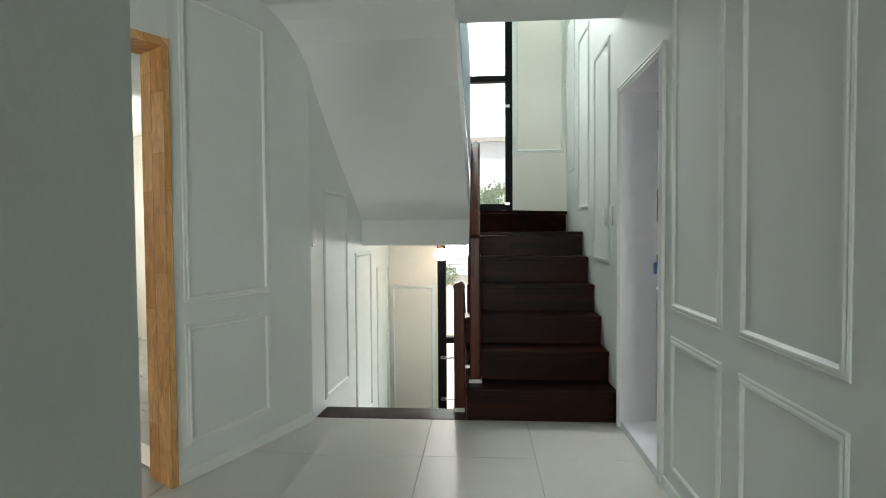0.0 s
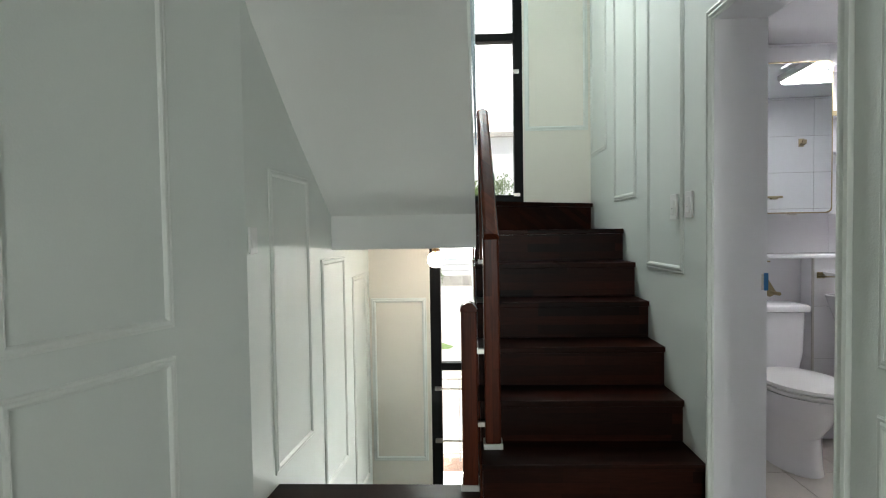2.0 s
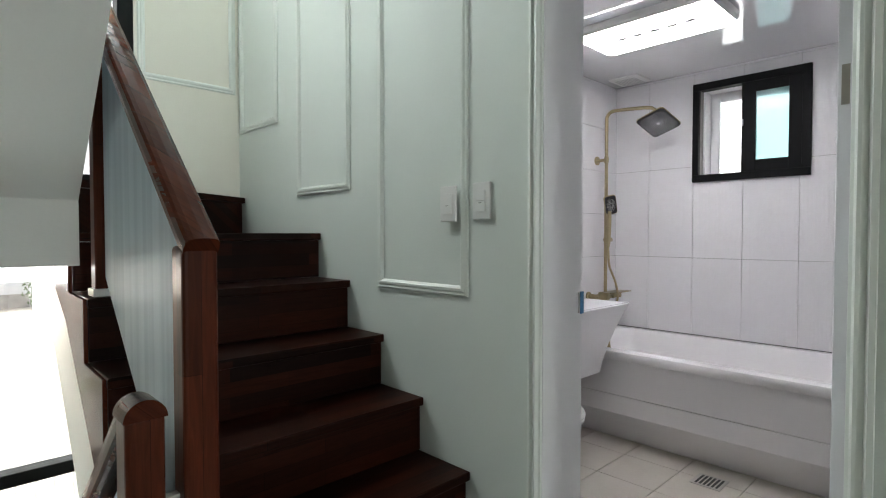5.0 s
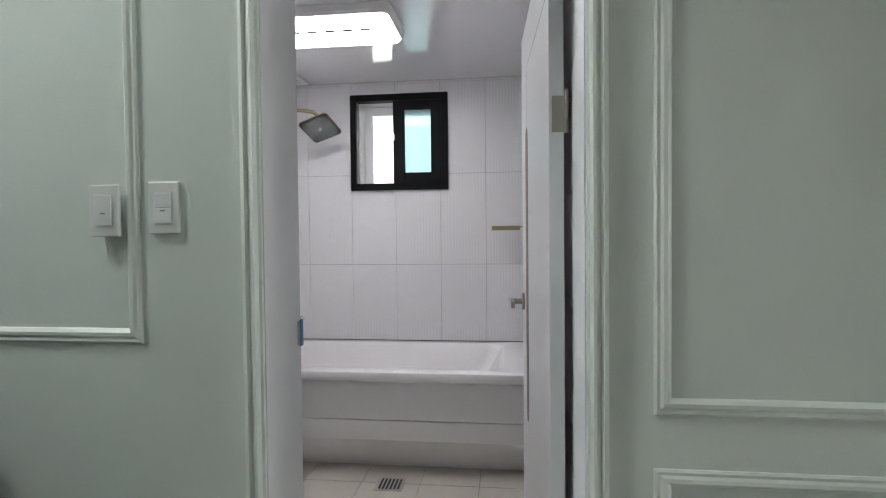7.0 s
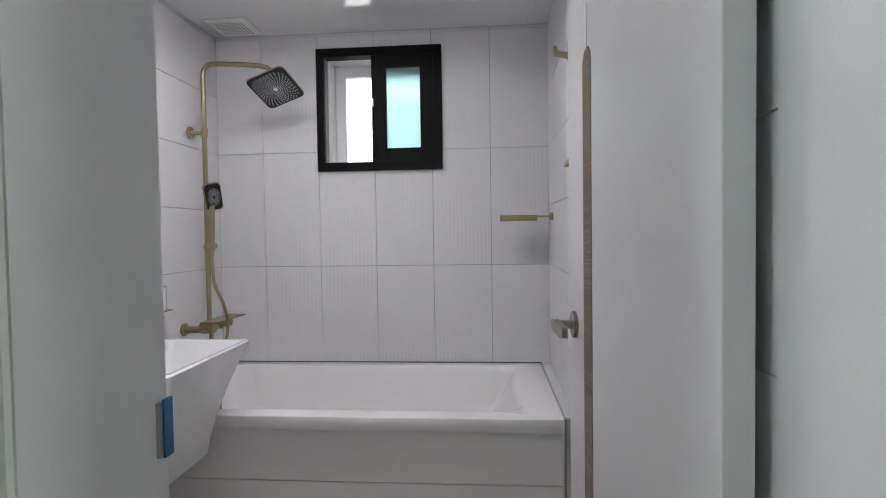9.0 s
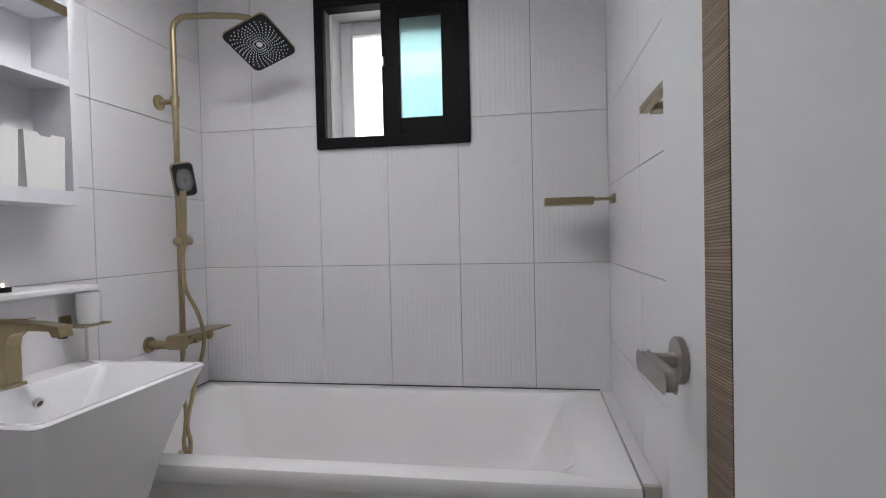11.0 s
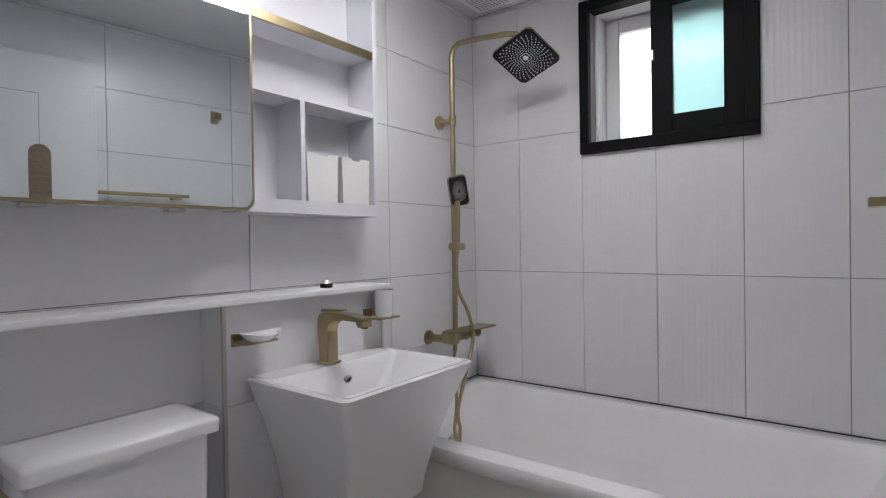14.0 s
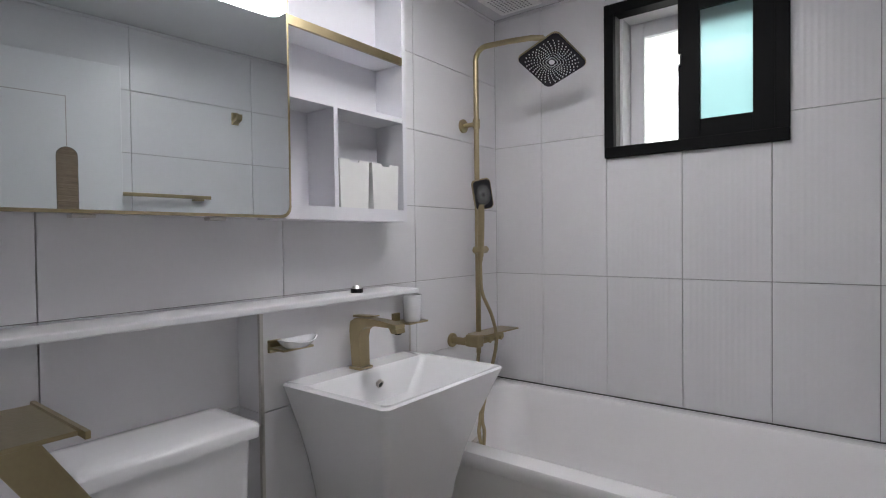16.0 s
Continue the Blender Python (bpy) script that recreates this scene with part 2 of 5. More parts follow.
NICKEL = material("satin_nickel", (0.36, 0.33, 0.30), 0.32, metal=1.0, vary=0.08, scale=12, bump=0.03)
BLACK_PLASTIC = material("black_plastic", (0.014, 0.014, 0.016), 0.45, vary=0.1, scale=12, bump=0.02, spec=0.25)
CREAM = material("cream_wall_paint", (0.77, 0.745, 0.675), 0.55, vary=0.03, scale=1.2, bump=0.12, fine=140)
NOZZLE = material("grey_rubber", (0.75, 0.75, 0.75), 0.6, vary=0.05, bump=0)
# flat dark colour: painted shade of gaps and slots, also sealant and lines
DARK = material("shade_and_dark_marks", (0.05, 0.05, 0.05), 0.8, vary=0.1)
BLUE_TAPE = material("blue_film", (0.03, 0.16, 0.36), 0.4, vary=0.1, scale=20)
STRIP_WOOD = wood("door_inlay_wood", rgb("8a7a6a"), rgb("a3907d"), 0, 0.5, (0.4, 0.004), 60.0)
CLEAR = glass("clear_glass", (0.97, 0.99, 0.98, 1))
RAIL_GLASS = glass("striped_rail_glass", (0.62, 0.72, 0.80, 1), 0.6)
RAIL_GLASS.node_tree.nodes["Principled BSDF"].inputs["Transmission Weight"].default_value = 0.35
RAIL_GLASS.node_tree.nodes["Principled BSDF"].inputs["Specular IOR Level"].default_value = 0.2
# pale blue base colour broken into uneven upright stripes
rn = RAIL_GLASS.node_tree
rg = rn.nodes.new("ShaderNodeNewGeometry")
rs = rn.nodes.new("ShaderNodeVectorMath")
rs.operation = "MULTIPLY"
rs.inputs[1].default_value = (0, 26, 0.5)
rn.links.new(rg.outputs["Position"], rs.inputs[0])
rt = rn.nodes.new("ShaderNodeTexNoise")
rt.inputs["Scale"].default_value, rt.inputs["Detail"].default_value = 1.0, 2
rn.links.new(rs.outputs[0], rt.inputs["Vector"])
rr = rn.nodes.new("ShaderNodeValToRGB")
rr.color_ramp.elements[0].position, rr.color_ramp.elements[1].position = 0.42, 0.66
rr.color_ramp.elements[0].color, rr.color_ramp.elements[1].color = (0.56, 0.65, 0.72, 1), (0.68, 0.77, 0.84, 1)
rn.links.new(rt.outputs[0], rr.inputs[0])
rn.links.new(rr.outputs[0], rn.nodes["Principled BSDF"].inputs["Base Color"])
FROST = glass("frosted_teal_glass", (0.19, 0.33, 0.34, 1), 0.35)
FROST.node_tree.nodes["Principled BSDF"].inputs["Coat Weight"].default_value = 0.3
FROST.node_tree.nodes["Principled BSDF"].inputs["Coat Roughness"].default_value = 0.02
FROST_WHITE = glass("frosted_door_glass", (0.86, 0.95, 0.92, 1), 0.4)
MIRROR = material("mirror_silver", (0.74, 0.79, 0.80), 0.02, metal=1.0, vary=0.0, bump=0.0)
MIRROR.node_tree.nodes["Principled BSDF"].inputs["Roughness"].default_value = 0.01
for link in list(MIRROR.node_tree.links):
    if link.to_socket.name == "Roughness":
        MIRROR.node_tree.links.remove(link)
GLOSS_CEIL = material("gloss_ceiling_panel", (0.74, 0.74, 0.76), 0.07, vary=0.02, scale=2, bump=0.0, spec=0.8, rvar=0.01)
LAMP_GLOW = glow("lamp_diffuser", (0.985, 0.965, 0.985, 1), 13.8)
BULB_GLOW = glow("bulb_glow", (1.0, 0.80, 0.64, 1), 20.0)

def ribbed(name, colour):
    """Wall tile with soft upright ribs of uneven strength."""
    m = material(name, colour, 0.32, vary=0.02, scale=3, bump=0.04, fine=90, island=0.012, rvar=0.012)
    nt = m.node_tree
    geo = nt.nodes.new("ShaderNodeNewGeometry")
    st = nt.nodes.new("ShaderNodeVectorMath")
    st.operation = "MULTIPLY"
    st.inputs[1].default_value = (0.02, 1.0, 0.03)
    nt.links.new(geo.outputs["Position"], st.inputs[0])
    wv = nt.nodes.new("ShaderNodeTexWave")
    wv.bands_direction = "Y"
    wv.inputs["Scale"].default_value, wv.inputs["Distortion"].default_value = 15.5, 0.6
    wv.inputs["Detail"].default_value = 1
    nt.links.new(st.outputs[0], wv.inputs["Vector"])
    no = nt.nodes.new("ShaderNodeTexNoise")
    no.inputs["Scale"].default_value = 2.2
    nt.links.new(geo.outputs["Position"], no.inputs["Vector"])
    mu = nt.nodes.new("ShaderNodeMath")
    mu.operation = "MULTIPLY"
    nt.links.new(wv.outputs["Fac"], mu.inputs[0])
    nt.links.new(no.outputs["Fac"], mu.inputs[1])
    bp = [n for n in nt.nodes if n.type == "BUMP"][0]
    b2 = nt.nodes.new("ShaderNodeBump")
    b2.inputs["Strength"].default_value, b2.inputs["Distance"].default_value = 0.24, 0.006
    nt.links.new(mu.outputs[0], b2.inputs["Height"])
    nt.links.new(bp.outputs[0], b2.inputs["Normal"])
    nt.links.new(b2.outputs[0], nt.nodes["Principled BSDF"].inputs["Normal"])
    return m


RIB_TILE = ribbed("ribbed_wall_tile", (0.72, 0.715, 0.735))

# ---- plan ----
XR = 1.50                 # hall face of the wall with the bathroom door
XB = 1.70                 # its bathroom face
YD0, YD1, ZD = 4.385, 5.12, 2.03   # bathroom doorway
YB = 7.20                 # stair window wall
ZC = 2.50                 # hall ceiling
ZTOP = 5.20               # ceiling over the stairs
LW0, LW1 = Vector((-0.4245, 5.135)), Vector((-0.283, YB))   # left wall of the stairwell
DW0 = Vector((-0.79, 4.23))                               # start of the slanting wall
U, V, W = Vector((-0.85, 0.527)), Vector((-0.527, -0.85)), Vector((0.527, 0.85))
BX, BYL, BYR, BZC = 3.852, 6.136, 4.393, 2.25            # bathroom: window wall, sides, ceiling
BFZ = -0.03

# ---- setting: hall ----
wall_east = thing("wall_east", "", "", kind="structure")
bm = box(XR, XB, -8.2, YD0, 0, ZC)
box(XR, XB, YD0, YD1, ZD, ZC, bm)
box(XR, XB, YD1, YB + 0.2, -1.6, ZC, bm)
box(XR, XB, 5.10, YB + 0.2, ZC, ZTOP, bm)
part("wall_body", bm, PAINT, wall_east)
for y0, w, z0, z1 in ((5.41, 0.49, 0.98, 2.475), (6.09, 0.45, 1.375, 2.83), (6.73, 0.44, 1.755, 3.22)):
    moulding((XR, y0, 0), (0, 1, 0), (-1, 0, 0), w, z0, z1, wall_east, TRIM)
for y0, w in ((3.755, 0.50), (3.10, 0.53), (2.44, 0.53), (1.78, 0.53), (1.12, 0.53)):
    moulding((XR, y0, 0), (0, 1, 0), (-1, 0, 0), w, 0.12, 0.73, wall_east, TRIM)
    moulding((XR, y0, 0), (0, 1, 0), (-1, 0, 0), w, 0.845, 2.30, wall_east, TRIM)

wall_north = thing("wall_north", "", "", kind="structure")
WX0, WX1, WZ0, WZ1 = 0.21, 0.97, -1.40, 4.60
bm = box(-0.55, WX0, YB, YB + 0.2, -1.6, ZTOP)
box(WX1, XR, YB, YB + 0.2, -1.6, ZTOP, bm)
box(WX0, WX1, YB, YB + 0.2, -1.6, WZ0, bm)
box(WX0, WX1, YB, YB + 0.2, WZ1, ZTOP, bm)
part("wall_body", bm, CREAM, wall_north)
moulding((-0.265, YB, 0), (1, 0, 0), (0, -1, 0), 0.445, -0.67, 0.66, wall_north, TRIM)
moulding((0.985, YB, 0), (1, 0, 0), (0, -1, 0), 0.495, 1.975, 4.1, wall_north, TRIM)

wall_west = thing("wall_west", "", "", kind="structure")
d = (LW1 - LW0).normalized()
n = Vector((-d.y, d.x))
q = [(LW0.x, LW0.y, -1.6), (LW1.x, LW1.y, -1.6), (LW1.x, LW1.y, ZTOP), (LW0.x, LW0.y, ZTOP)]
part("wall_body", prism(q, (0, 0, 0), (n.x * 0.12, n.y * 0.12, 0)), PAINT, wall_west)
for a, w, z0, z1 in ((0.225, 0.510, 0.06, 1.50), (0.922, 0.475, -0.36, 1.035), (1.580, 0.40, -0.75, 0.875)):
    p = LW0 + d * a
    moulding((p.x, p.y, 0), (d.x, d.y, 0), (d.y, -d.x, 0), w, z0, z1, wall_west, TRIM)

wall_slanting = thing("wall_slanting", "", "", kind="structure")
d = (LW0 - DW0).normalized()
n = Vector((-d.y, d.x))
q = [(DW0.x, DW0.y, 0), (LW0.x, LW0.y, 0), (LW0.x, LW0.y, ZC + 0.2), (DW0.x, DW0.y, ZC + 0.2)]
part("wall_body", prism(q, (0, 0, 0), (n.x * 0.10, n.y * 0.10, 0)), PAINT, wall_slanting)
for z0, z1 in ((0.17, 0.76), (0.865, 2.36)):
    p = DW0 + d * 0.055
    moulding((p.x, p.y, 0), (d.x, d.y, 0), (d.y, -d.x, 0), 0.56, z0, z1, wall_slanting, TRIM)

# wall beside the start of the walk, and walls that close the hall behind it
part("wall_near", box(0.12, 0.32, 2.12, 2.32, 0, ZC), PAINT)
tagged(bpy.data.objects["wall_near"], kind="structure")
# unseen walls, set far west to lessen bounce; opening added for the lamp
bm = box(-9.0, -0.55, -8.2, -8.0, 0, ZC)
box(1.42, XR, -8.2, -8.0, 0, ZC, bm)
box(-0.55, 1.42, -8.2, -8.0, 0, 0.48, bm)
box(-0.55, 1.42, -8.2, -8.0, 2.22, ZC, bm)
box(-9.1, -9.0, -8.2, 2.5, 0, ZC, bm)
box(-9.1, -1.9, 2.25, 2.4, 0, ZC, bm)
tagged(part("wall_south", bm, PAINT), kind="structure")

# portal into the side passage: wooden lining, wall beyond it
PW = 0.95
pe = DW0 + V * PW
portal = thing("portal_lining", "pale finger-jointed wooden lining round a wide opening", "door frame", (DW0.x, DW0.y, 0), kind="structure")
MP = Matrix(((V.x, U.x, 0, DW0.x), (V.y, U.y, 0, DW0.y), (0, 0, 1, 0), (0, 0, 0, 1)))
part("jamb", box(0.0, 0.035, -0.012, 0.20, 0, 2.06, m=MP), OAK_Z, portal, bevel=0.003)
part("jamb", box(PW - 0.035, PW, -0.012, 0.20, 0, 2.06, m=MP), OAK_Z, portal, bevel=0.003)
part("head", box(0.0, PW, -0.012, 0.20, 2.06, 2.10, m=MP), wood("pale_head_wood", rgb("c8935a"), rgb("deb07c"), 0, 0.4, (0.28, 0.04)), portal, bevel=0.003)
bm = box(0.0, PW, 0.0, 0.18, 2.10, ZC, m=MP)
box(PW, 2.3, 0.0, 0.18, 0, ZC, bm, MP)
tagged(part("wall_portal", bm, PAINT), kind="structure")
# passage: side wall with the sliding door, end wall, far side
ML = Matrix(((U.x, W.x, 0, DW0.x), (U.y, W.y, 0, DW0.y), (0, 0, 1, 0), (0, 0, 0, 1)))
S0, S1 = 0.24, 1.65
bm = box(0.20, S0, 0.02, 0.14, 0, ZC, m=ML)
box(S0, S1, 0.02, 0.14, 2.02, ZC, bm, ML)
box(S1, 1.80, 0.02, 0.14, 0, ZC, bm, ML)
box(1.80, 2.28, 0.02, 0.14, 0, 0.5, bm, ML)
box(1.80, 2.28, 0.02, 0.14, 1.28, ZC, bm, ML)
box(2.28, 5.0, 0.02, 0.14, 0, ZC, bm, ML)
tagged(part("wall_utility", bm, PAINT), kind="structure")
# end wall, with an out-of-view opening added to hold a lamp
bm = box(1.66, 1.78, -2.6, -1.75, 0, ZC, m=ML)
box(1.66, 1.78, -0.75, 0.0, 0, ZC, bm, ML)
box(1.66, 1.78, -1.75, -0.75, 0, 0.9, bm, ML)
box(1.66, 1.78, -1.75, -0.75, 2.1, ZC, bm, ML)
# added lamp, only there to brighten the passage
area_lamp("unseen_passage_fill", ML @ Matrix.Translation((1.70, -1.25, 1.5)) @ Matrix.Rotation(radians(90), 4, "Y"), 1.15, 0.95, 1.2, (0.97, 1.0, 0.98))
tagged(part("wall_passage_end", bm, PAINT), kind="structure")

# ceilings
tagged(part("ceiling_hall", box(-9.1, XR, -8.2, 2.4, ZC, ZC + 0.25, box(-3.7, XR, 2.4, 4.62, ZC, ZC + 0.25, box(-0.2, 1.78, -1.2, 0.14, ZC + 0.001, ZC + 0.25, m=ML))), CEIL), kind="structure")
bm = box(0.515, XR, 4.62, 5.20, ZC, ZC + 0.25)
tagged(part("ceiling_landing_edge", bm, CEIL), kind="structure")
prof = [(4.62, 2.50), (4.80, 2.488), (4.92, 2.445), (5.04, 2.355), (5.234, 2.123), (5.68, 1.745), (6.27, 1.30), (6.27, 1.087), (YB, 1.087), (YB, 1.30), (6.45, 1.50), (5.3, 2.45), (5.0, 2.75), (4.62, 2.75)]
def soffit_edge(y):
    return 0.566 - 0.047 * min(1.15, max(0.0, 6.27 - y))


bm = loft([[Vector((-0.85, y, z)) for y, z in prof], [Vector((soffit_edge(y), y, z)) for y, z in prof]])
tagged(part("stair_soffit", bm, CEIL), kind="structure")
tagged(part("ceiling_upper", box(-0.6, XR + 0.2, 4.5, YB + 0.2, ZTOP, ZTOP + 0.1), CEIL), kind="structure")
tagged(part("wall_upper", box(-0.6, XR, 4.95, 5.10, ZC + 0.25, ZTOP), PAINT), kind="structure")

# ---- stairs ----
R, T0, TD = 0.199, 5.165, 0.232
stair = thing("staircase_up", "dark-stained wooden staircase with closed risers, turning at a window", "stairs", (1.05, 5.2, 0), kind="structure")
SX0, SX1 = 0.555, XR - 0.003
for k in range(1, 7):
    y = T0 + TD * (k - 1)
    if k < 6:
        bt = box(SX0, SX1, y, y + TD + 0.03, k * R - 0.03, k * R)
    else:
        bt = prism([(SX0, y, k * R - 0.03), (SX1, y, k * R - 0.03), (SX1, YB - 0.003, k * R - 0.03), (SX0, YB - 0.003, k * R - 0.03)], (0, 0, 0), (0, 0, 0.03))
    part("tread", bt, DARK_WOOD_X, stair, bevel=0.004)
    part("riser", box(SX0 + 0.004, SX1, y + 0.022, y + 0.04, (k - 1) * R + 0.001, k * R - 0.031), DARK_WOOD_X, stair)
# winders round the newel at the turn
nx, ny = 0.58, 6.52
wind = [(1.495, 7.12), (0.50, YB - 0.004), (0.20, YB - 0.004)]
for k, (ex, ey) in enumerate(wind):
    z = (7 + k) * R
    out = [(nx, ny), (ex, ey)] + ([(SX1, YB - 0.004)] if k == 0 else [])
    if k:
        out = [(ex, ny), (ex, ey)]
    pts = out + [p for p in [(-0.25, YB - 0.004), (-0.25, ny)]]
    part("tread", prism([(x, yy, z - 0.03) for x, yy in pts], (0, 0, 0), (0, 0, 0.03)), DARK_WOOD_X, stair)
    nx2 = nx if k == 0 else ex
    a, b = Vector((nx2, ny)), Vector((ex, ey))
    dd = (b - a).normalized() * 0.02
    side = Vector((-dd.y, dd.x))
    part("riser", prism([(a.x, a.y, z - R), (b.x, b.y, z - R), (b.x, b.y, z - 0.031), (a.x, a.y, z - 0.031)], (side.x, side.y, 0), (side.x * 1.8, side.y * 1.8, 0)), DARK_WOOD_X, stair)
# upper flight, climbing back over the hall
for k in range(10, 15):
    y = 6.30 - 0.25 * (k - 10)
    part("tread", box(-0.40, 0.505, y - 0.28, y, k * R - 0.03, k * R), DARK_WOOD_X, stair, bevel=0.004)
    part("riser", box(-0.40, 0.50, y - 0.04, y - 0.022, (k - 1) * R + 0.001, k * R - 0.031), DARK_WOOD_X, stair)
# stringer under the first flight: dark saw-tooth skirt and white underside
saw = []
for k in range(1, 7):
    y = T0 + TD * (k - 1) + 0.02
    saw += [(y, (k - 1) * R), (y, k * R - 0.005)]
saw += [(6.60, 6 * R - 0.005), (6.60, 6 * R - 0.20), (6.40, 6 * R - 0.30), (5.42, -0.02)]
part("skirt", prism([(0.545, y, z) for y, z in saw], (0, 0, 0), (0.012, 0, 0)), DARK_WOOD_Y, stair)
under = [(5.30, -0.25), (5.42, -0.03), (6.40, 6 * R - 0.31), (6.60, 6 * R - 0.21), (YB, 6 * R - 0.21), (YB, 6 * R - 0.36), (6.66, 6 * R - 0.42), (5.30, -0.62)]
part("underside", prism([(0.547, y, z) for y, z in under], (0, 0, 0), (XR - 0.55, 0, 0)), CEIL, stair)

lower = thing("staircase_down", "dark-stained wooden steps going down to a landing", "stairs", (0.0, 5.2, 0), kind="structure")
part("nosing", box(-0.42, 0.545, 5.19, 5.40, -0.035, 0.002), DARK_WOOD_X, lower, bevel=0.003)
for k in range(0, 6):
    y = 5.385 + 0.215 * k
    z = -(k + 1) * R
    part("tread", box(-0.42, 0.50, y - 0.02, y + TD + 0.02, z - 0.03, z), DARK_WOOD_X, lower)
    part("riser", box(-0.42, 0.50, y, y + 0.018, z, z + R - 0.031), DARK_WOOD_X, lower)
part("landing", box(-0.42, XR, 6.64, YB, -7 * R - 0.03, -7 * R), DARK_WOOD_X, lower)

# ---- hall floor ----
bm = box(-3.6, XR, -8.2, 5.19, -0.06, -0.004)
box(-9.0, -3.6, -8.2, 2.4, -0.06, -0.004, bm)
prism([(-0.79, 5.19, -0.06), (-0.42, 5.19, -0.06), (-3.6, 9.2, -0.06), (-6, 8.0, -0.06), (-3.6, 5.19, -0.06)], (0, 0, 0), (0, 0, 0.055), bm)
hall_floor = part("floor_hall", bm, GROUT)
tagged(hall_floor, kind="structure")
part("wall_below_hall", box(-0.6, XR, 5.06, 5.19, -1.6, -0.061), PAINT)
tagged(bpy.data.objects["wall_below_hall"], kind="structure")
tagged(part("floor_lower", box(-0.6, XR + 0.2, 5.0, YB + 0.2, -1.7, -1.6), BATH_FLOOR), kind="structure")

# ---- bathroom shell ----
wall_bath_window = thing("wall_bath_window", "", "", kind="structure")
QY0, QY1, QZ0, QZ1 = 4.965, 5.545, 1.565, 2.135
bm = box(BX + 0.006, BX + 0.26, 4.1, QY0, BFZ - 0.1, BZC + 0.1)
box(BX + 0.006, BX + 0.26, QY1, 6.4, BFZ - 0.1, BZC + 0.1, bm)
box(BX + 0.006, BX + 0.26, QY0, QY1, BFZ - 0.1, QZ0, bm)
box(BX + 0.006, BX + 0.26, QY0, QY1, QZ1, BZC + 0.1, bm)
part("wall_body", bm, BATH_GROUT, wall_bath_window)
wall_bath_basin = thing("wall_bath_basin", "", "", kind="structure")
part("wall_body", box(XB, BX, BYL + 0.006, BYL + 0.2, BFZ - 0.1, BZC + 0.1), BATH_GROUT, wall_bath_basin)
wall_bath_door_side = thing("wall_bath_door_side", "", "", kind="structure")
part("wall_body", box(XB, BX, BYR - 0.2, BYR - 0.006, BFZ - 0.1, BZC + 0.1), BATH_GROUT, wall_bath_door_side)
wall_bath_entry = thing("wall_bath_entry", "", "", kind="structure")
part("wall_body", box(XB + 0.001, XB + 0.004, 5.16, BYL, BFZ - 0.1, BZC), BATH_GROUT, wall_bath_entry)
tagged(part("ceiling_bath", box(XB, BX, BYR, BYL, BZC, BZC + 0.08), GLOSS_CEIL), kind="structure")
floor_bath = part("floor_bath", box(XB, BX, BYR, BYL, BFZ - 0.1, BFZ - 0.005), GROUT)
tagged(floor_bath, kind="structure")

# lining and casing of the bathroom doorway
door_frame = thing("door_frame_bath", "white moulded door lining and casing of the bathroom doorway", "door frame", (1.6, YD1, 0), kind="structure")
part("jamb", box(XR - 0.004, XB + 0.004, YD1 - 0.012, YD1 + 0.02, 0, ZD), JAMB, door_frame)
part("jamb", box(XR - 0.004, XB + 0.004, YD0 - 0.02, YD0 + 0.012, 0, ZD), JAMB, door_frame)
part("head", box(XR - 0.004, XB + 0.004, YD0 - 0.02, YD1 + 0.02, ZD - 0.012, ZD + 0.02), JAMB, door_frame)
part("threshold", box(XR - 0.004, XB + 0.03, YD0 + 0.012, YD1 - 0.012, -0.02, 0.045), JAMB, door_frame, bevel=0.004)
cas = ((0, 0), (0, 0.016), (0.010, 0.020), (0.016, 0.012), (0.026, 0.020), (0.032, 0.022), (0.038, 0.012), (0.044, 0.010), (0.046, 0))
bm = bmesh.new()
lo = []
for off, h in cas:
    o2 = 0.046 - off
    lo.append([Vector((XR - h, y, z)) for y, z in ((YD0 - o2 + 0.01, 0.0), (YD0 - o2 + 0.01, ZD + o2 - 0.01), (YD1 + o2 - 0.01, ZD + o2 - 0.01), (YD1 + o2 - 0.01, 0.0))])
for a, b in zip(lo, lo[1:]):
    va, vb = [bm.verts.new(p) for p in a], [bm.verts.new(p) for p in b]
    for i in range(3):
        bm.faces.new((va[i], va[i + 1], vb[i + 1], vb[i]))
part("casing", bm, TRIM, door_frame)
part("strike_plate", box(XB - 0.018, XB + 0.002, YD1 - 0.016, YD1 - 0.011, 0.94, 1.005), STEEL, door_frame)
part("protective_film", box(XB - 0.011, XB + 0.0055, YD1 - 0.019, YD1 - 0.0155, 0.938, 1.008), BLUE_TAPE, door_frame, "blue protective film on the strike plate")
# baseboards
tagged(part("baseboard", box(XR - 0.010, XR, -2.4, YD0 - 0.045, 0, 0.06), TRIM), kind="structure")
d = (LW0 - DW0).normalized()
q = [(DW0.x, DW0.y, 0), (LW0.x, LW0.y, 0), (LW0.x, LW0.y, 0.06), (DW0.x, DW0.y, 0.06)]
tagged(part("baseboard", prism(q, (0, 0, 0), (d.y * 0.008, -d.x * 0.008, 0)), TRIM), kind="structure")

# ---- stair window ----
win = thing("window_stairs", "tall black-framed window over the stair turn", "window", (0.59, YB, WZ0), kind="structure")
FY0, FY1 = YB + 0.005, YB + 0.10
part("window_frame", box(WX0, WX0 + 0.085, FY0, FY1, WZ0, WZ1), BLACK_FRAME, win, bevel=0.004)
part("window_frame", box(WX1 - 0.07, WX1, FY0, FY1, WZ0, WZ1), BLACK_FRAME, win, bevel=0.004)
bars = (WZ0, 0.065, 1.415, 2.69, 3.95, WZ1 - 0.06)
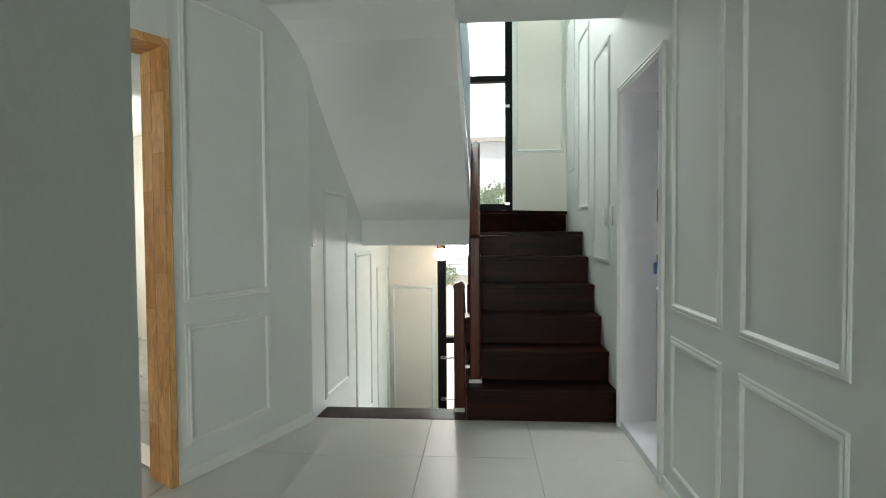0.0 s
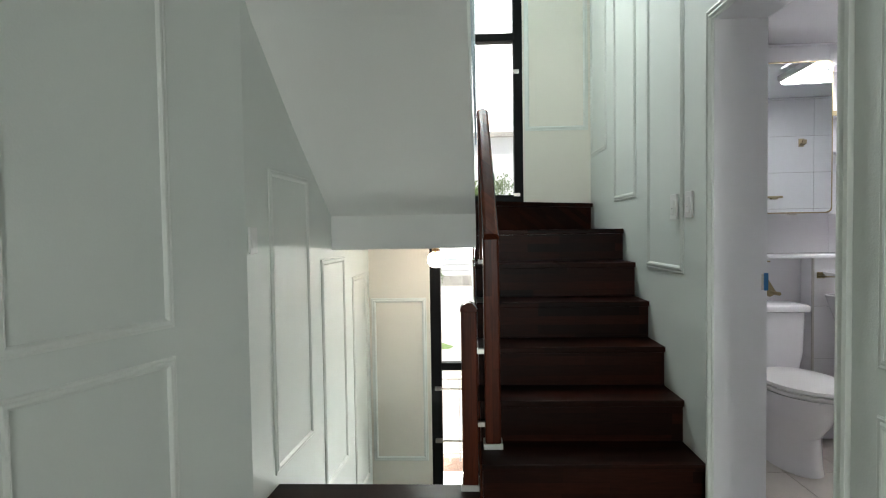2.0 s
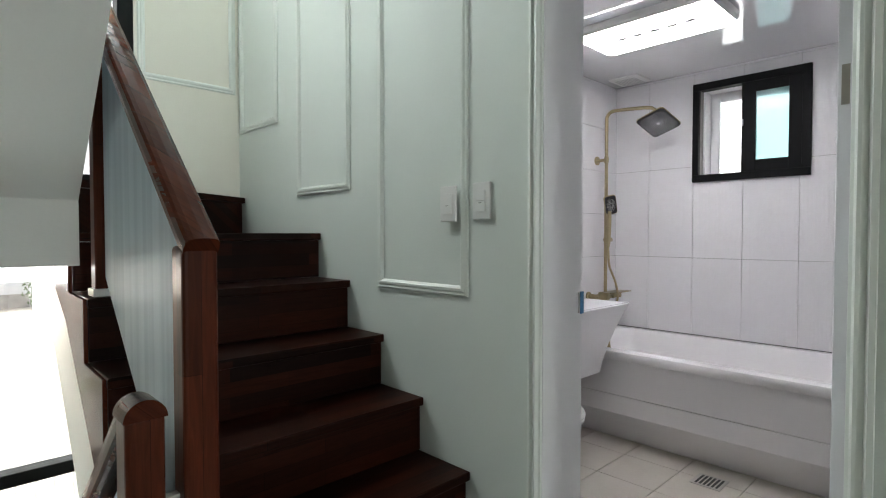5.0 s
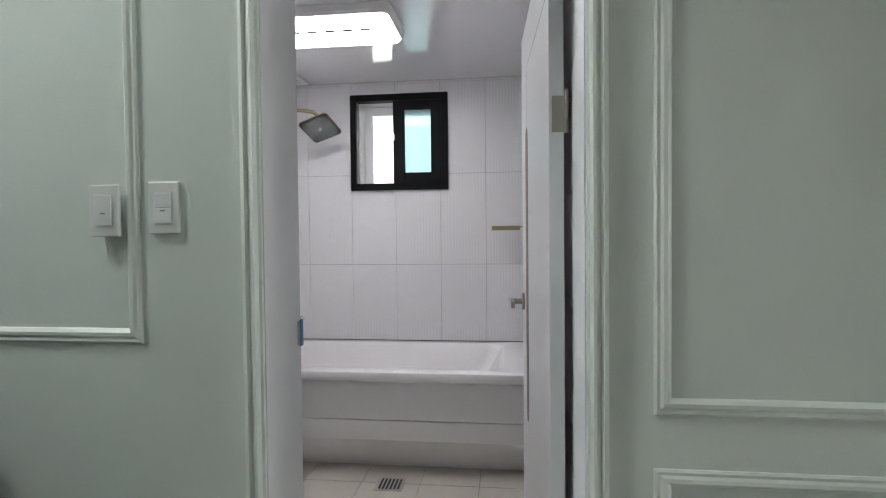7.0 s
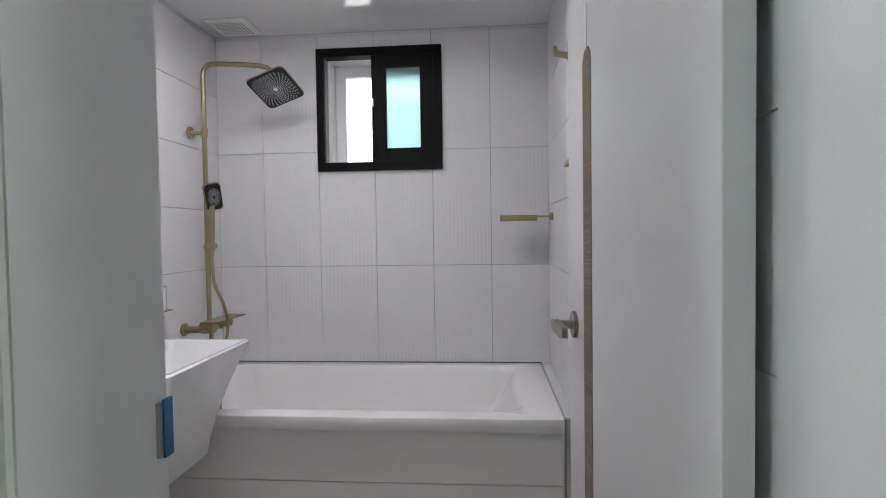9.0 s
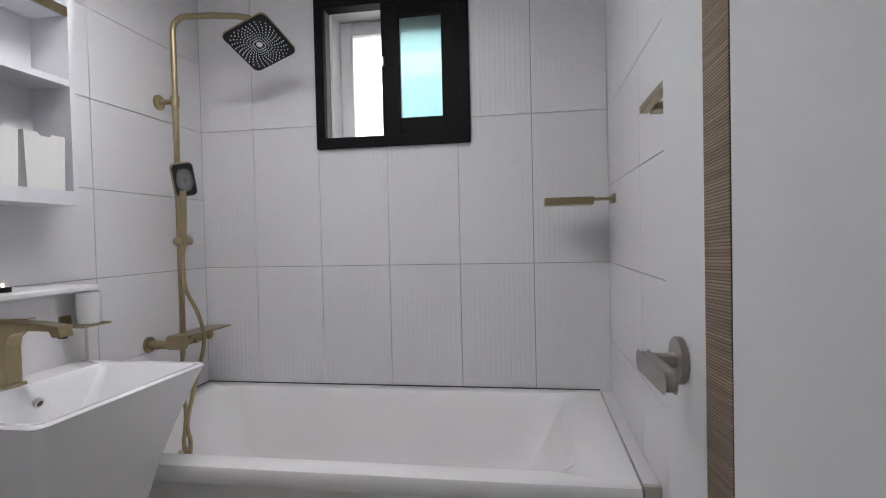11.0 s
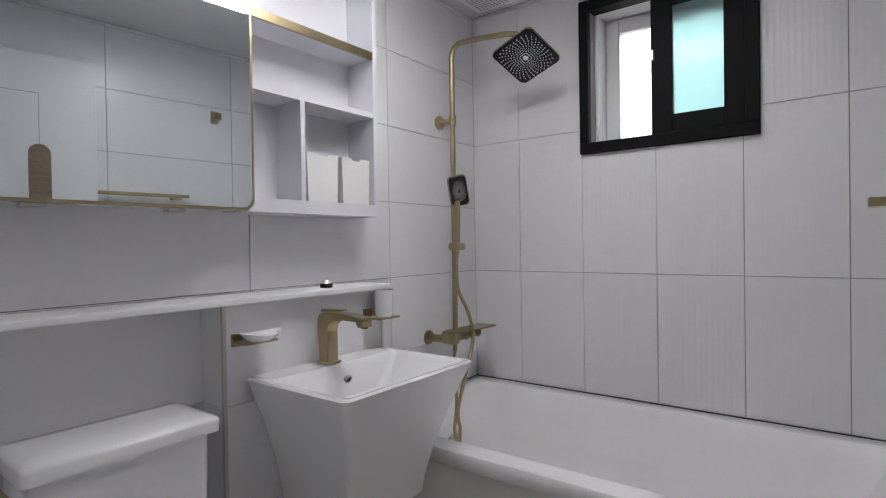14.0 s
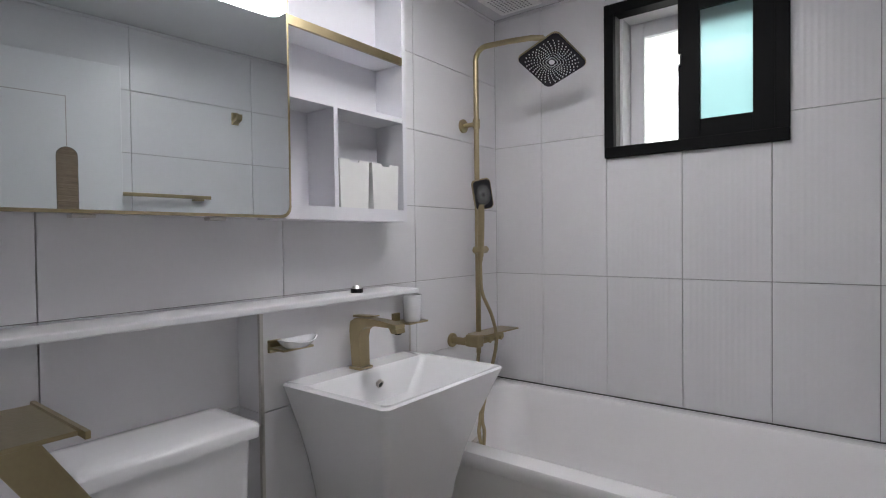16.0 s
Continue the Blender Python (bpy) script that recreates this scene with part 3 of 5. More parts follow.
for z in bars:
    part("window_bar", box(WX0 + 0.08, WX1 - 0.065, FY0 + 0.003, FY1 - 0.003, z, z + 0.06), BLACK_FRAME, win, bevel=0.003)
for z0, z1 in zip(bars, bars[1:]):
    p = part("pane", box(WX0 + 0.08, WX1 - 0.065, YB + 0.05, YB + 0.056, z0 + 0.05, z1 + 0.01), CLEAR, win)
    p.visible_shadow = False
for z in (-0.075, -0.5):
    part("guard_bar", rod((WX0 + 0.07, YB - 0.02, z), (WX1 - 0.05, YB - 0.02, z), 0.008), STEEL, win, "thin steel guard bar")
    part("bracket", box(WX0 + 0.03, WX0 + 0.08, YB - 0.035, YB + 0.006, z - 0.012, z + 0.012), STEEL, win)
for z in (1.475, 2.44):
    part("bracket", box(WX1 - 0.075, WX1 - 0.03, YB - 0.03, YB + 0.006, z - 0.012, z + 0.012), STEEL, win)

# ---- balustrades ----
SL = R / TD
bal = thing("balustrade_up", "dark wooden newel and handrail with a glass panel beside the stairs", "balustrade", (0.612, 5.365, R), kind="structure")
hx = 0.612
part("newel_post", box(hx - 0.036, hx + 0.036, 5.328, 5.400, R + 0.02, 1.165), DARK_WOOD_Z, bal, bevel=0.010, segs=3)
part("post_shoe", box(hx - 0.044, hx + 0.044, 5.320, 5.408, R, R + 0.024), PLASTIC, bal, "white post shoe", bevel=0.003)


def handrail(x, y0, z0, y1, z1, w=0.036, h=0.030):
    d = Vector((0, y1 - y0, z1 - z0)).normalized()
    nrm = Vector((0, -d.z, d.y))
    loops = []
    for yy, zz in ((y0, z0), (y1, z1)):
        lp = []
        for k in range(16):
            a = 2 * math.pi * k / 16
            cx, cz = math.cos(a), math.sin(a)
            lp.append(Vector((x, yy, zz)) + Vector((1, 0, 0)) * w * (abs(cx) ** 0.6) * (1 if cx > 0 else -1) + nrm * h * (abs(cz) ** 0.6) * (1 if cz > 0 else -1))
        loops.append(lp)
    return loft(loops)


part("handrail", handrail(hx, 5.325, 1.158, 6.17, 1.158 + SL * 0.86), DARK_WOOD_Y, bal, smooth=False)
part("rail_end", ball((hx, 6.17, 1.158 + SL * 0.86), 0.036, sc=(1, 0.8, 0.9)), DARK_WOOD_Y, bal, smooth=True)
gp = [(5.41, 0.42), (6.12, 0.42 + SL * 0.74), (6.12, 1.10 + SL * 0.80), (5.41, 1.17)]
part("glass_panel", prism([(hx - 0.005, y, z) for y, z in gp], (0, 0, 0), (0.010, 0, 0)), RAIL_GLASS, bal)
for y, z in ((5.40, 0.62), (5.40, 1.0)):
    part("clamp", box(hx - 0.016, hx + 0.016, y - 0.02, y + 0.03, z - 0.018, z + 0.018), STEEL, bal, "steel glass clamp", bevel=0.003)
end = (hx, 6.16, 1.165 + SL * 0.86)
part("upper_post", box(hx - 0.03, hx + 0.03, 6.13, 6.19, 5 * R + 0.02, end[2] - 0.02), DARK_WOOD_Z, bal, bevel=0.006)
part("post_shoe", box(hx - 0.038, hx + 0.038, 6.122, 6.198, 5 * R, 5 * R + 0.024), PLASTIC, bal, "white post shoe", bevel=0.003)

bal2 = thing("balustrade_down", "dark wooden newel and handrail with a glass panel beside the lower steps", "balustrade", (0.507, 5.37, 0), kind="structure")
lx = 0.507
part("newel_post", box(lx - 0.036, lx + 0.036, 5.335, 5.407, 0.025, 0.832), DARK_WOOD_Z, bal2, bevel=0.008, segs=3)
part("post_shoe", box(lx - 0.044, lx + 0.044, 5.327, 5.415, 0.002, 0.028), PLASTIC, bal2, "white post shoe", bevel=0.003)
cap = [(lx + 0.040 * math.cos(a), 0.828 + 0.040 * math.sin(a)) for a in [math.pi * k / 16 for k in range(17)]]
part("post_cap", prism([(x, 5.330, z) for x, z in cap], (0, 0, 0), (0, 0.082, 0)), DARK_WOOD_Y, bal2, bevel=0.002)
part("handrail", handrail(lx, 5.38, 0.838, 6.62, 0.838 - SL * 1.24, 0.036, 0.028), DARK_WOOD_Y, bal2)
gp = [(5.415, 0.14 - SL * 0.05), (6.58, 0.14 - SL * 1.215), (6.58, 0.77 - SL * 1.215), (5.415, 0.77 - SL * 0.05)]
part("glass_panel", prism([(lx - 0.005, y, z) for y, z in gp], (0, 0, 0), (0.010, 0, 0)), RAIL_GLASS, bal2)
for z in (0.30, 0.64):
    part("clamp", box(lx + 0.034, lx + 0.072, 5.36, 5.385, z - 0.012, z + 0.012), STEEL, bal2, "steel clamp", bevel=0.003)

bal3 = thing("balustrade_upper", "glass panel in loose protective film beside the upper flight", "balustrade", (0.54, 5.7, 1.9), kind="structure")
film = [(5.16, 2.44), (5.30, 2.34), (5.68, 2.03), (6.10, 1.70), (6.10, 2.55), (5.68, 2.95), (5.16, 3.35)]
bm = prism([(soffit_edge(y) + 0.006, y, z) for y, z in film], (0, 0, 0), (0.010, 0, 0))
part("glass_panel", bm, RAIL_GLASS, bal3)

# ---- ceiling bulb over the lower landing ----
lamp = thing("ceiling_bulb", "bare warm globe bulb in a brown holder, lit", "ceiling lamp", (0.285, 6.75, 1.087))
part("holder", rod((0.285, 6.75, 1.045), (0.285, 6.75, 1.087), 0.024, r2=0.03), material("brown_holder", (0.25, 0.16, 0.08), 0.4, metal=0.6), lamp)
part("bulb", ball((0.285, 6.75, 0.99), 0.058), BULB_GLOW, lamp, smooth=True)

# ---- switches ----


def switch(y0, y1, z0, z1, x, sx, gangs):
    t = thing("wall_switch", "white rocker wall switch with %s" % ("two rockers" if gangs == 2 else "one rocker"), "switch", (x, (y0 + y1) / 2, (z0 + z1) / 2), "wall switches by the stairs")
    part("plate", box(x, x + sx * 0.010, y0, y1, z0, z1), PLASTIC, t, bevel=0.003)
    cy, hw = (y0 + y1) / 2, (y1 - y0) * 0.27
    zz0, zz1 = z0 + (z1 - z0) * 0.2, z1 - (z1 - z0) * 0.2
    for k in range(gangs):
        a = zz0 + (zz1 - zz0) * k / gangs
        b = zz0 + (zz1 - zz0) * (k + 1) / gangs - 0.0015
        part("rocker", box(x + sx * 0.009, x + sx * 0.014, cy - hw, cy + hw, a, b), PLASTIC, t, bevel=0.0015)
    part("indicator", box(x + sx * 0.0138, x + sx * 0.0146, cy - 0.006, cy + 0.006, (zz0 + zz1) / 2 - 0.008, (zz0 + zz1) / 2 - 0.006), DARK, t)


switch(5.310, 5.384, 1.237, 1.357, XR, -1, 2)
switch(5.450, 5.524, 1.232, 1.352, XR - 0.012, -1, 1)
sw = thing("wall_switch", "white wall switch at the head of the lower steps", "switch", (-0.415, 5.24, 1.17), "wall switches by the stairs")
dl = (LW1 - LW0).normalized()
MS = Matrix(((dl.x, dl.y, 0, LW0.x), (dl.y, -dl.x, 0, LW0.y), (0, 0, 1, 0), (0, 0, 0, 1)))
part("plate", box(0.015, 0.085, 0, 0.010, 1.11, 1.225, m=MS), PLASTIC, sw, bevel=0.003)
part("rocker", box(0.03, 0.07, 0.009, 0.014, 1.135, 1.20, m=MS), PLASTIC, sw, bevel=0.0015)

# ---- bathroom door leaf ----
leaf = thing("bathroom_door", "white lacquered door standing open, with a grey wood inlay strip", "door", (XB + 0.002, 4.437, 0))
ang = radians(2.63)
MD = Matrix.Translation((XB + 0.006, 4.4353, 0)) @ Matrix.Rotation(ang, 4, "Z")
part("leaf", box(0.004, 0.85, -0.02, 0.018, 0.05, 2.01, m=MD), JAMB, leaf, bevel=0.002)


def pill(x0, x1, z0, z1, y0, y1):
    r = (x1 - x0) / 2
    cx = (x0 + x1) / 2
    pts = [(cx + r * math.cos(a), y0, z1 - r + r * math.sin(a)) for a in [math.pi * k / 12 for k in range(13)]]
    pts += [(cx + r * math.cos(a), y0, z0 + r + r * math.sin(a)) for a in [math.pi + math.pi * k / 12 for k in range(13)]]
    bm = prism(pts, (0, 0, 0), (0, y1 - y0, 0))
    bmesh.ops.transform(bm, matrix=MD, verts=bm.verts[:])
    return bm


for y0, y1 in ((0.017, 0.0192), (-0.0212, -0.019)):
    part("inlay_strip", pill(0.600, 0.677, 0.53, 1.62, y0, y1), STRIP_WOOD, leaf, "grey-brown wood grain inlay strip")
    part("inlay_line", pill(0.5985, 0.6785, 0.5285, 1.6215, y0 * 0.999, y1 - 0.0008 * (1 if y1 > 0 else -1)), DARK, leaf)
bm = box(0.6370, 0.6395, 0.0175, 0.0185, 1.62, 1.84, m=MD)
box(0.03, 0.6395, 0.0175, 0.0185, 1.838, 1.8405, bm, MD)
part("groove", bm, NICKEL, leaf)
for s, yb in ((1, 0.018), (-1, -0.02)):
    bm = bmesh.new()
    rod(MD @ Vector((0.772, yb, 0.962)), MD @ Vector((0.772, yb + s * 0.010, 0.962)), 0.034, bm, 28)
    r_ob = part("rosette", bm, NICKEL, leaf, bevel=0.0015)
    bm = bmesh.new()
    rod(MD @ Vector((0.772, yb + s * 0.008, 0.962)), MD @ Vector((0.772, yb + s * 0.058, 0.962)), 0.011, bm, 20)
    part("spindle", bm, NICKEL, r_ob)
    pl = [(0.774 + 0.0125 * math.cos(a), 0.962 + 0.0125 * math.sin(a)) for a in [-math.pi / 2 + math.pi * k / 10 for k in range(11)]]
    pl += [(0.655 + 0.0125 * math.cos(a), 0.962 + 0.0125 * math.sin(a)) for a in [math.pi / 2 + math.pi * k / 10 for k in range(11)]]
    bm = prism([(x, yb + s * 0.046, z) for x, z in pl], (0, 0, 0), (0, s * 0.014, 0))
    bmesh.ops.transform(bm, matrix=MD, verts=bm.verts[:])
    part("lever", bm, NICKEL, r_ob, "satin nickel door lever", bevel=0.003)
for z in (0.33, 1.483):
    bm = rod((XB + 0.002, 4.410, z - 0.004), (XB + 0.002, 4.410, z + 0.104), 0.0055)
    part("hinge", bm, NICKEL, leaf)
    part("hinge_plate", box(0.0005, 0.0045, -0.026, 0.010, z, z + 0.090, m=MD), NICKEL, leaf)

# ---- bathroom window ----
bw = thing("window_bath", "small black-framed sliding window, half open, with frosted teal glass", "window", (BX, 5.254, 1.531), kind="structure")
oy0, oy1, oz0, oz1 = 4.932, 5.588, 1.531, 2.166
X0, X1 = BX - 0.022, BX + 0.05
part("window_frame", box(X0, X1, oy0, oy1, oz0, oz0 + 0.045), BLACK_FRAME, bw, bevel=0.003)
part("window_frame", box(X0, X1, oy0, oy1, oz1 - 0.045, oz1), BLACK_FRAME, bw, bevel=0.003)
part("window_frame", box(X0, X1, oy1 - 0.040, oy1, oz0 + 0.045, oz1 - 0.045), BLACK_FRAME, bw, bevel=0.003)
part("window_frame", box(X0, X1, oy0, oy0 + 0.045, oz0 + 0.045, oz1 - 0.045), BLACK_FRAME, bw, bevel=0.003)
gy0, gy1, gz0, gz1 = 5.045, 5.222, 1.645, 2.06
sx0, sx1 = BX - 0.012, BX + 0.026
sash = part("sash", box(sx0, sx1, gy1, 5.298, oz0 + 0.04, oz1 - 0.04), BLACK_FRAME, bw, bevel=0.002)
part("sash", box(sx0, sx1, oy0 + 0.04, gy0, oz0 + 0.04, oz1 - 0.04), BLACK_FRAME, bw, bevel=0.002)
part("sash", box(sx0 + 0.001, sx1 - 0.001, gy0, gy1, oz0 + 0.04, gz0), BLACK_FRAME, bw)
part("sash", box(sx0 + 0.001, sx1 - 0.001, gy0, gy1, gz1, oz1 - 0.04), BLACK_FRAME, bw)
p = part("pane", box(BX + 0.004, BX + 0.010, gy0 - 0.005, gy1 + 0.005, gz0 - 0.005, gz1 + 0.005), FROST, sash, "frosted teal pane")
p.visible_shadow = False
part("latch", box(sx0 - 0.014, sx0, 5.285, 5.297, 1.86, 1.90), STEEL, sash, bevel=0.002)
# white outer sash and reveal behind the open half
wx0, wx1 = BX + 0.052, BX + 0.24
part("reveal", box(wx0, wx1, QY1 - 0.012, QY1, QZ0, QZ1), WHITE, bw)
part("reveal", box(wx0, wx1, QY0, QY1 - 0.012, QZ1 - 0.012, QZ1), WHITE, bw)
part("reveal", box(wx0, wx1, QY0, QY1 - 0.012, QZ0, QZ0 + 0.012), WHITE, bw)
ox0, ox1 = BX + 0.15, BX + 0.19
part("outer_sash", box(ox0, ox1, 5.475, QY1 - 0.012, QZ0 + 0.012, QZ1 - 0.012), WHITE, bw, bevel=0.004)
part("outer_sash", box(ox0, ox1, 5.00, 5.475, QZ1 - 0.075, QZ1 - 0.012), WHITE, bw, bevel=0.004)
part("outer_sash", box(ox0, ox1, 5.00, 5.475, QZ0 + 0.012, QZ0 + 0.03), WHITE, bw, bevel=0.004)
part("outer_sash", box(ox0, ox1, QY0, 5.06, QZ0 + 0.012, QZ1 - 0.012), WHITE, bw, bevel=0.004)
p = part("pane", box(ox0 + 0.015, ox0 + 0.02, 5.06, 5.475, QZ0 + 0.03, QZ1 - 0.075), CLEAR, bw)
p.visible_shadow = False

# ---- bathtub ----
TX0, TY0, TY1, TZ = 3.012, 4.438, BYL, 0.525
tub = thing("bathtub", "white acrylic built-in bathtub with a panelled front", "bathtub", (3.43, 5.29, BFZ))
cx, cy, hx_, hy_ = (TX0 + BX) / 2, (TY0 + TY1) / 2, (BX - TX0) / 2, (TY1 - TY0) / 2
# the hollow leans back gently at the end away from the shower
def hollow(inset_x, near, far, r, z):
    return rrect(cx + 0.005, (TY0 + near + TY1 - far) / 2, hx_ - inset_x, (TY1 - TY0 - near - far) / 2, r, z, 7)


loops = [rrect(cx, cy, hx_ - 0.004, hy_ - 0.002, 0.012, TZ - 0.052, 7), rrect(cx, cy, hx_, hy_, 0.014, TZ - 0.044, 7), rrect(cx, cy, hx_, hy_, 0.016, TZ - 0.014, 7), rrect(cx, cy, hx_ - 0.004, hy_ - 0.003, 0.016, TZ - 0.004, 7), rrect(cx, cy, hx_ - 0.014, hy_ - 0.010, 0.016, TZ, 7),
         hollow(0.070, 0.130, 0.075, 0.10, TZ - 0.001), hollow(0.073, 0.150, 0.085, 0.10, TZ - 0.008), hollow(0.080, 0.165, 0.095, 0.10, TZ - 0.030), hollow(0.105, 0.205, 0.115, 0.11, TZ - 0.10), hollow(0.125, 0.275, 0.140, 0.12, TZ - 0.22),
         hollow(0.165, 0.390, 0.190, 0.12, TZ - 0.36), hollow(0.21, 0.47, 0.24, 0.12, TZ - 0.395), hollow(0.27, 0.56, 0.32, 0.10, TZ - 0.40)]
bm = loft(loops, None, False)
bm.verts.ensure_lookup_table()
bm.faces.new(bm.verts[-len(loops[-1]):])
part("basin", bm, ACRYLIC, tub, smooth=True)
for k, (a, b, x) in enumerate(((0.266, TZ - 0.056, TX0 + 0.030), (0.156, 0.263, TX0 + 0.033))):
    part("front_panel", box(x, x + 0.02, TY0 + 0.003, TY1 - 0.003, a, b), ACRYLIC, tub, bevel=0.004)
part("toe_panel", prism([(TX0 + 0.046, TY0 + 0.003, 0.153), (TX0 + 0.165, TY0 + 0.003, BFZ), (TX0 + 0.185, TY0 + 0.003, BFZ), (TX0 + 0.066, TY0 + 0.003, 0.153)], (0, 0, 0), (0, TY1 - TY0 - 0.006, 0)), ACRYLIC, tub)
# dark sheet that paints the shade between the front panels
part("gap_shade", box(TX0 + 0.060, TX0 + 0.064, TY0 + 0.01, TY1 - 0.01, 0.17, TZ - 0.06), DARK, tub)
part("side_panel", box(TX0 + 0.025, BX - 0.01, TY0 + 0.001, TY0 + 0.008, BFZ, TZ - 0.05), ACRYLIC, tub)
part("overflow_cap", rod((3.45, TY1 - 0.150, 0.36), (3.45, TY1 - 0.138, 0.37), 0.03), STEEL, tub)
filler = part("tub_ledge", box(TX0 + 0.03, BX - 0.002, BYR + 0.002, TY0 - 0.003, BFZ, TZ - 0.004), WALL_TILE, bevel=0.002)
tagged(filler, kind="structure")
part("tub_ledge_corner", box(TX0 + 0.012, TX0 + 0.029, BYR + 0.002, TY0 - 0.003, BFZ, TZ - 0.001), STEEL, None)
tagged(bpy.data.objects["tub_ledge_corner"], kind="structure")

# ---- thickened wall with ledge ----
LY, LX0, LX1, LZ = 6.03, 2.47, 3.08, 1.029
ledge_wall = thing("wall_bath_ledge", "", "", kind="structure")
part("wall_body", box(LX0 + 0.004, LX1 - 0.004, LY + 0.004, BYL + 0.006, BFZ, LZ - 0.019), BATH_GROUT, ledge_wall)
ledge = part("wall_ledge", box(XB + 0.006, LX1 + 0.004, LY - 0.046, BYL - 0.002, LZ - 0.018, LZ), WHITE, None, bevel=0.004)
tagged(ledge, kind="structure")
part("edge_trim", box(LX0 - 0.004, LX0 + 0.006, LY - 0.004, LY + 0.006, BFZ, LZ - 0.019), STEEL, ledge_wall)
part("edge_trim", box(LX1 - 0.006, LX1 + 0.004, LY - 0.004, LY + 0.006, BFZ, LZ - 0.019), STEEL, ledge_wall)

# ---- mirror cabinet and open shelf ----
CY = 6.0
CZ0, CZ1 = 1.263, 2.10
mc = thing("mirror_cabinet", "wall cabinet with a brass-edged mirror door", "cabinet", (2.15, 6.07, CZ0))
MX0, MX1 = 1.80, 2.533
part("body", box(MX0, MX1, CY + 0.022, BYL - 0.002, CZ0 + 0.006, CZ1 - 0.003), CABINET, mc)
mir = [(MX0, CZ0), (MX1 - 0.03, CZ0)] + [(MX1 - 0.03 + 0.03 * math.sin(a), CZ0 + 0.03 - 0.03 * math.cos(a)) for a in [k * math.pi / 12 for k in range(1, 7)]]
mir += [(MX1 - 0.03 + 0.03 * math.cos(a), CZ1 - 0.03 + 0.03 * math.sin(a)) for a in [k * math.pi / 12 for k in range(0, 7)]] + [(MX0, CZ1)]
edge = part("door_edge", prism([(x, CY, z) for x, z in mir], (0, 0, 0), (0, 0.018, 0)), BRASS, mc, "brass edge round the mirror")
inn = [(2.16 + (x - 2.16) * (1 - 0.007 / 0.37), CY - 0.0015, 1.68 + (z - 1.68) * (1 - 0.007 / 0.42)) for x, z in mir]
mirror = part("mirror", prism(inn, (0, 0, 0), (0, 0.001, 0)), MIRROR, mc)
ajar = Matrix.Translation((MX0, CY + 0.018, 0)) @ Matrix.Rotation(radians(-2.63), 4, "Z") @ Matrix.Translation((-MX0, -CY - 0.018, 0))
for ob in (edge, mirror):
    ob.data.transform(ajar)
for x in (2.05, 2.34):
    part("finger_clip", box(x - 0.022, x + 0.022, CY + 0.002, CY + 0.03, CZ0 - 0.009, CZ0 - 0.0005), STEEL, mc, bevel=0.002)
sh = thing("open_wall_shelf", "white open wall shelf with a brass-fronted board", "shelf", (2.79, 6.07, CZ0))
HX0, HX1 = 2.536, 3.043
part("side", box(HX0, HX0 + 0.016, CY, BYL - 0.002, CZ0, CZ1), CABINET, sh)
part("side", box(HX1 - 0.018, HX1, CY, BYL - 0.002, CZ0, CZ1), CABINET, sh)
part("top", box(HX0 + 0.016, HX1 - 0.018, CY, BYL - 0.002, CZ1 - 0.018, CZ1), CABINET, sh)
part("bottom", box(HX0 + 0.016, HX1 - 0.018, CY, BYL - 0.002, CZ0, CZ0 + 0.04), CABINET, sh)
part("back", box(HX0 + 0.016, HX1 - 0.018, BYL - 0.010, BYL - 0.003, CZ0 + 0.04, CZ1 - 0.018), CABINET, sh)
part("board", box(HX0 + 0.016, HX1 - 0.018, CY + 0.002, BYL - 0.010, 1.604, 1.622), CABINET, sh)
part("board", box(HX0 + 0.016, HX1 - 0.018, CY + 0.008, BYL - 0.010, 1.808, 1.826), CABINET, sh)
part("board_front", box(HX0 + 0.016, HX1 - 0.018, CY - 0.001, CY + 0.008, 1.804, 1.830), BRASS, sh, "brass shelf front")
part("divider", box(2.716, 2.732, CY + 0.002, BYL - 0.010, CZ0 + 0.04, 1.604), CABINET, sh)
bin_top = [(0, 0.152), (0.042, 0.152), (0.048, 0.144), (0.080, 0.144), (0.086, 0.152), (0.128, 0.152)]
for x in (2.742, 2.884):
    t = thing("storage_bin", "small white plastic bin with a notched rim, on the shelf", "bin", (x + 0.064, 6.06, 1.303), "bins on the shelf")
    fr = [(x + 0.006, 0), (x + 0.122, 0)] + [(x + a, b) for a, b in reversed(bin_top)]
    part("front", prism([(a, CY + 0.010, 1.3035 + b) for a, b in fr], (0, 0, 0), (0, 0.003, 0)), PLASTIC, t)
    part("back", prism([(a, CY + 0.118, 1.3035 + b) for a, b in fr], (0, 0, 0), (0, 0.003, 0)), PLASTIC, t)
    for xs in (0, 1):
        xa, xb = (x + 0.006, x) if xs == 0 else (x + 0.122, x + 0.128)
        part("side", prism([(xa, CY + 0.013, 1.3035), (xa, CY + 0.118, 1.3035), (xb, CY + 0.118, 1.4555), (xb, CY + 0.013, 1.4555)], (0, 0, 0), (0.003 if xs == 0 else -0.003, 0, 0)), PLASTIC, t)
    part("base", box(x + 0.009, x + 0.119, CY + 0.013, CY + 0.118, 1.3035, 1.307), PLASTIC, t)

# ---- basin ----
basin = thing("wash_basin", "white ceramic wall-hung basin tapering like an upturned pyramid", "basin", (2.795, 5.83, 0.42))
SZ = 0.805
bx, by, hw, hd = 2.795, 5.825, 0.268, 0.205
loops = []
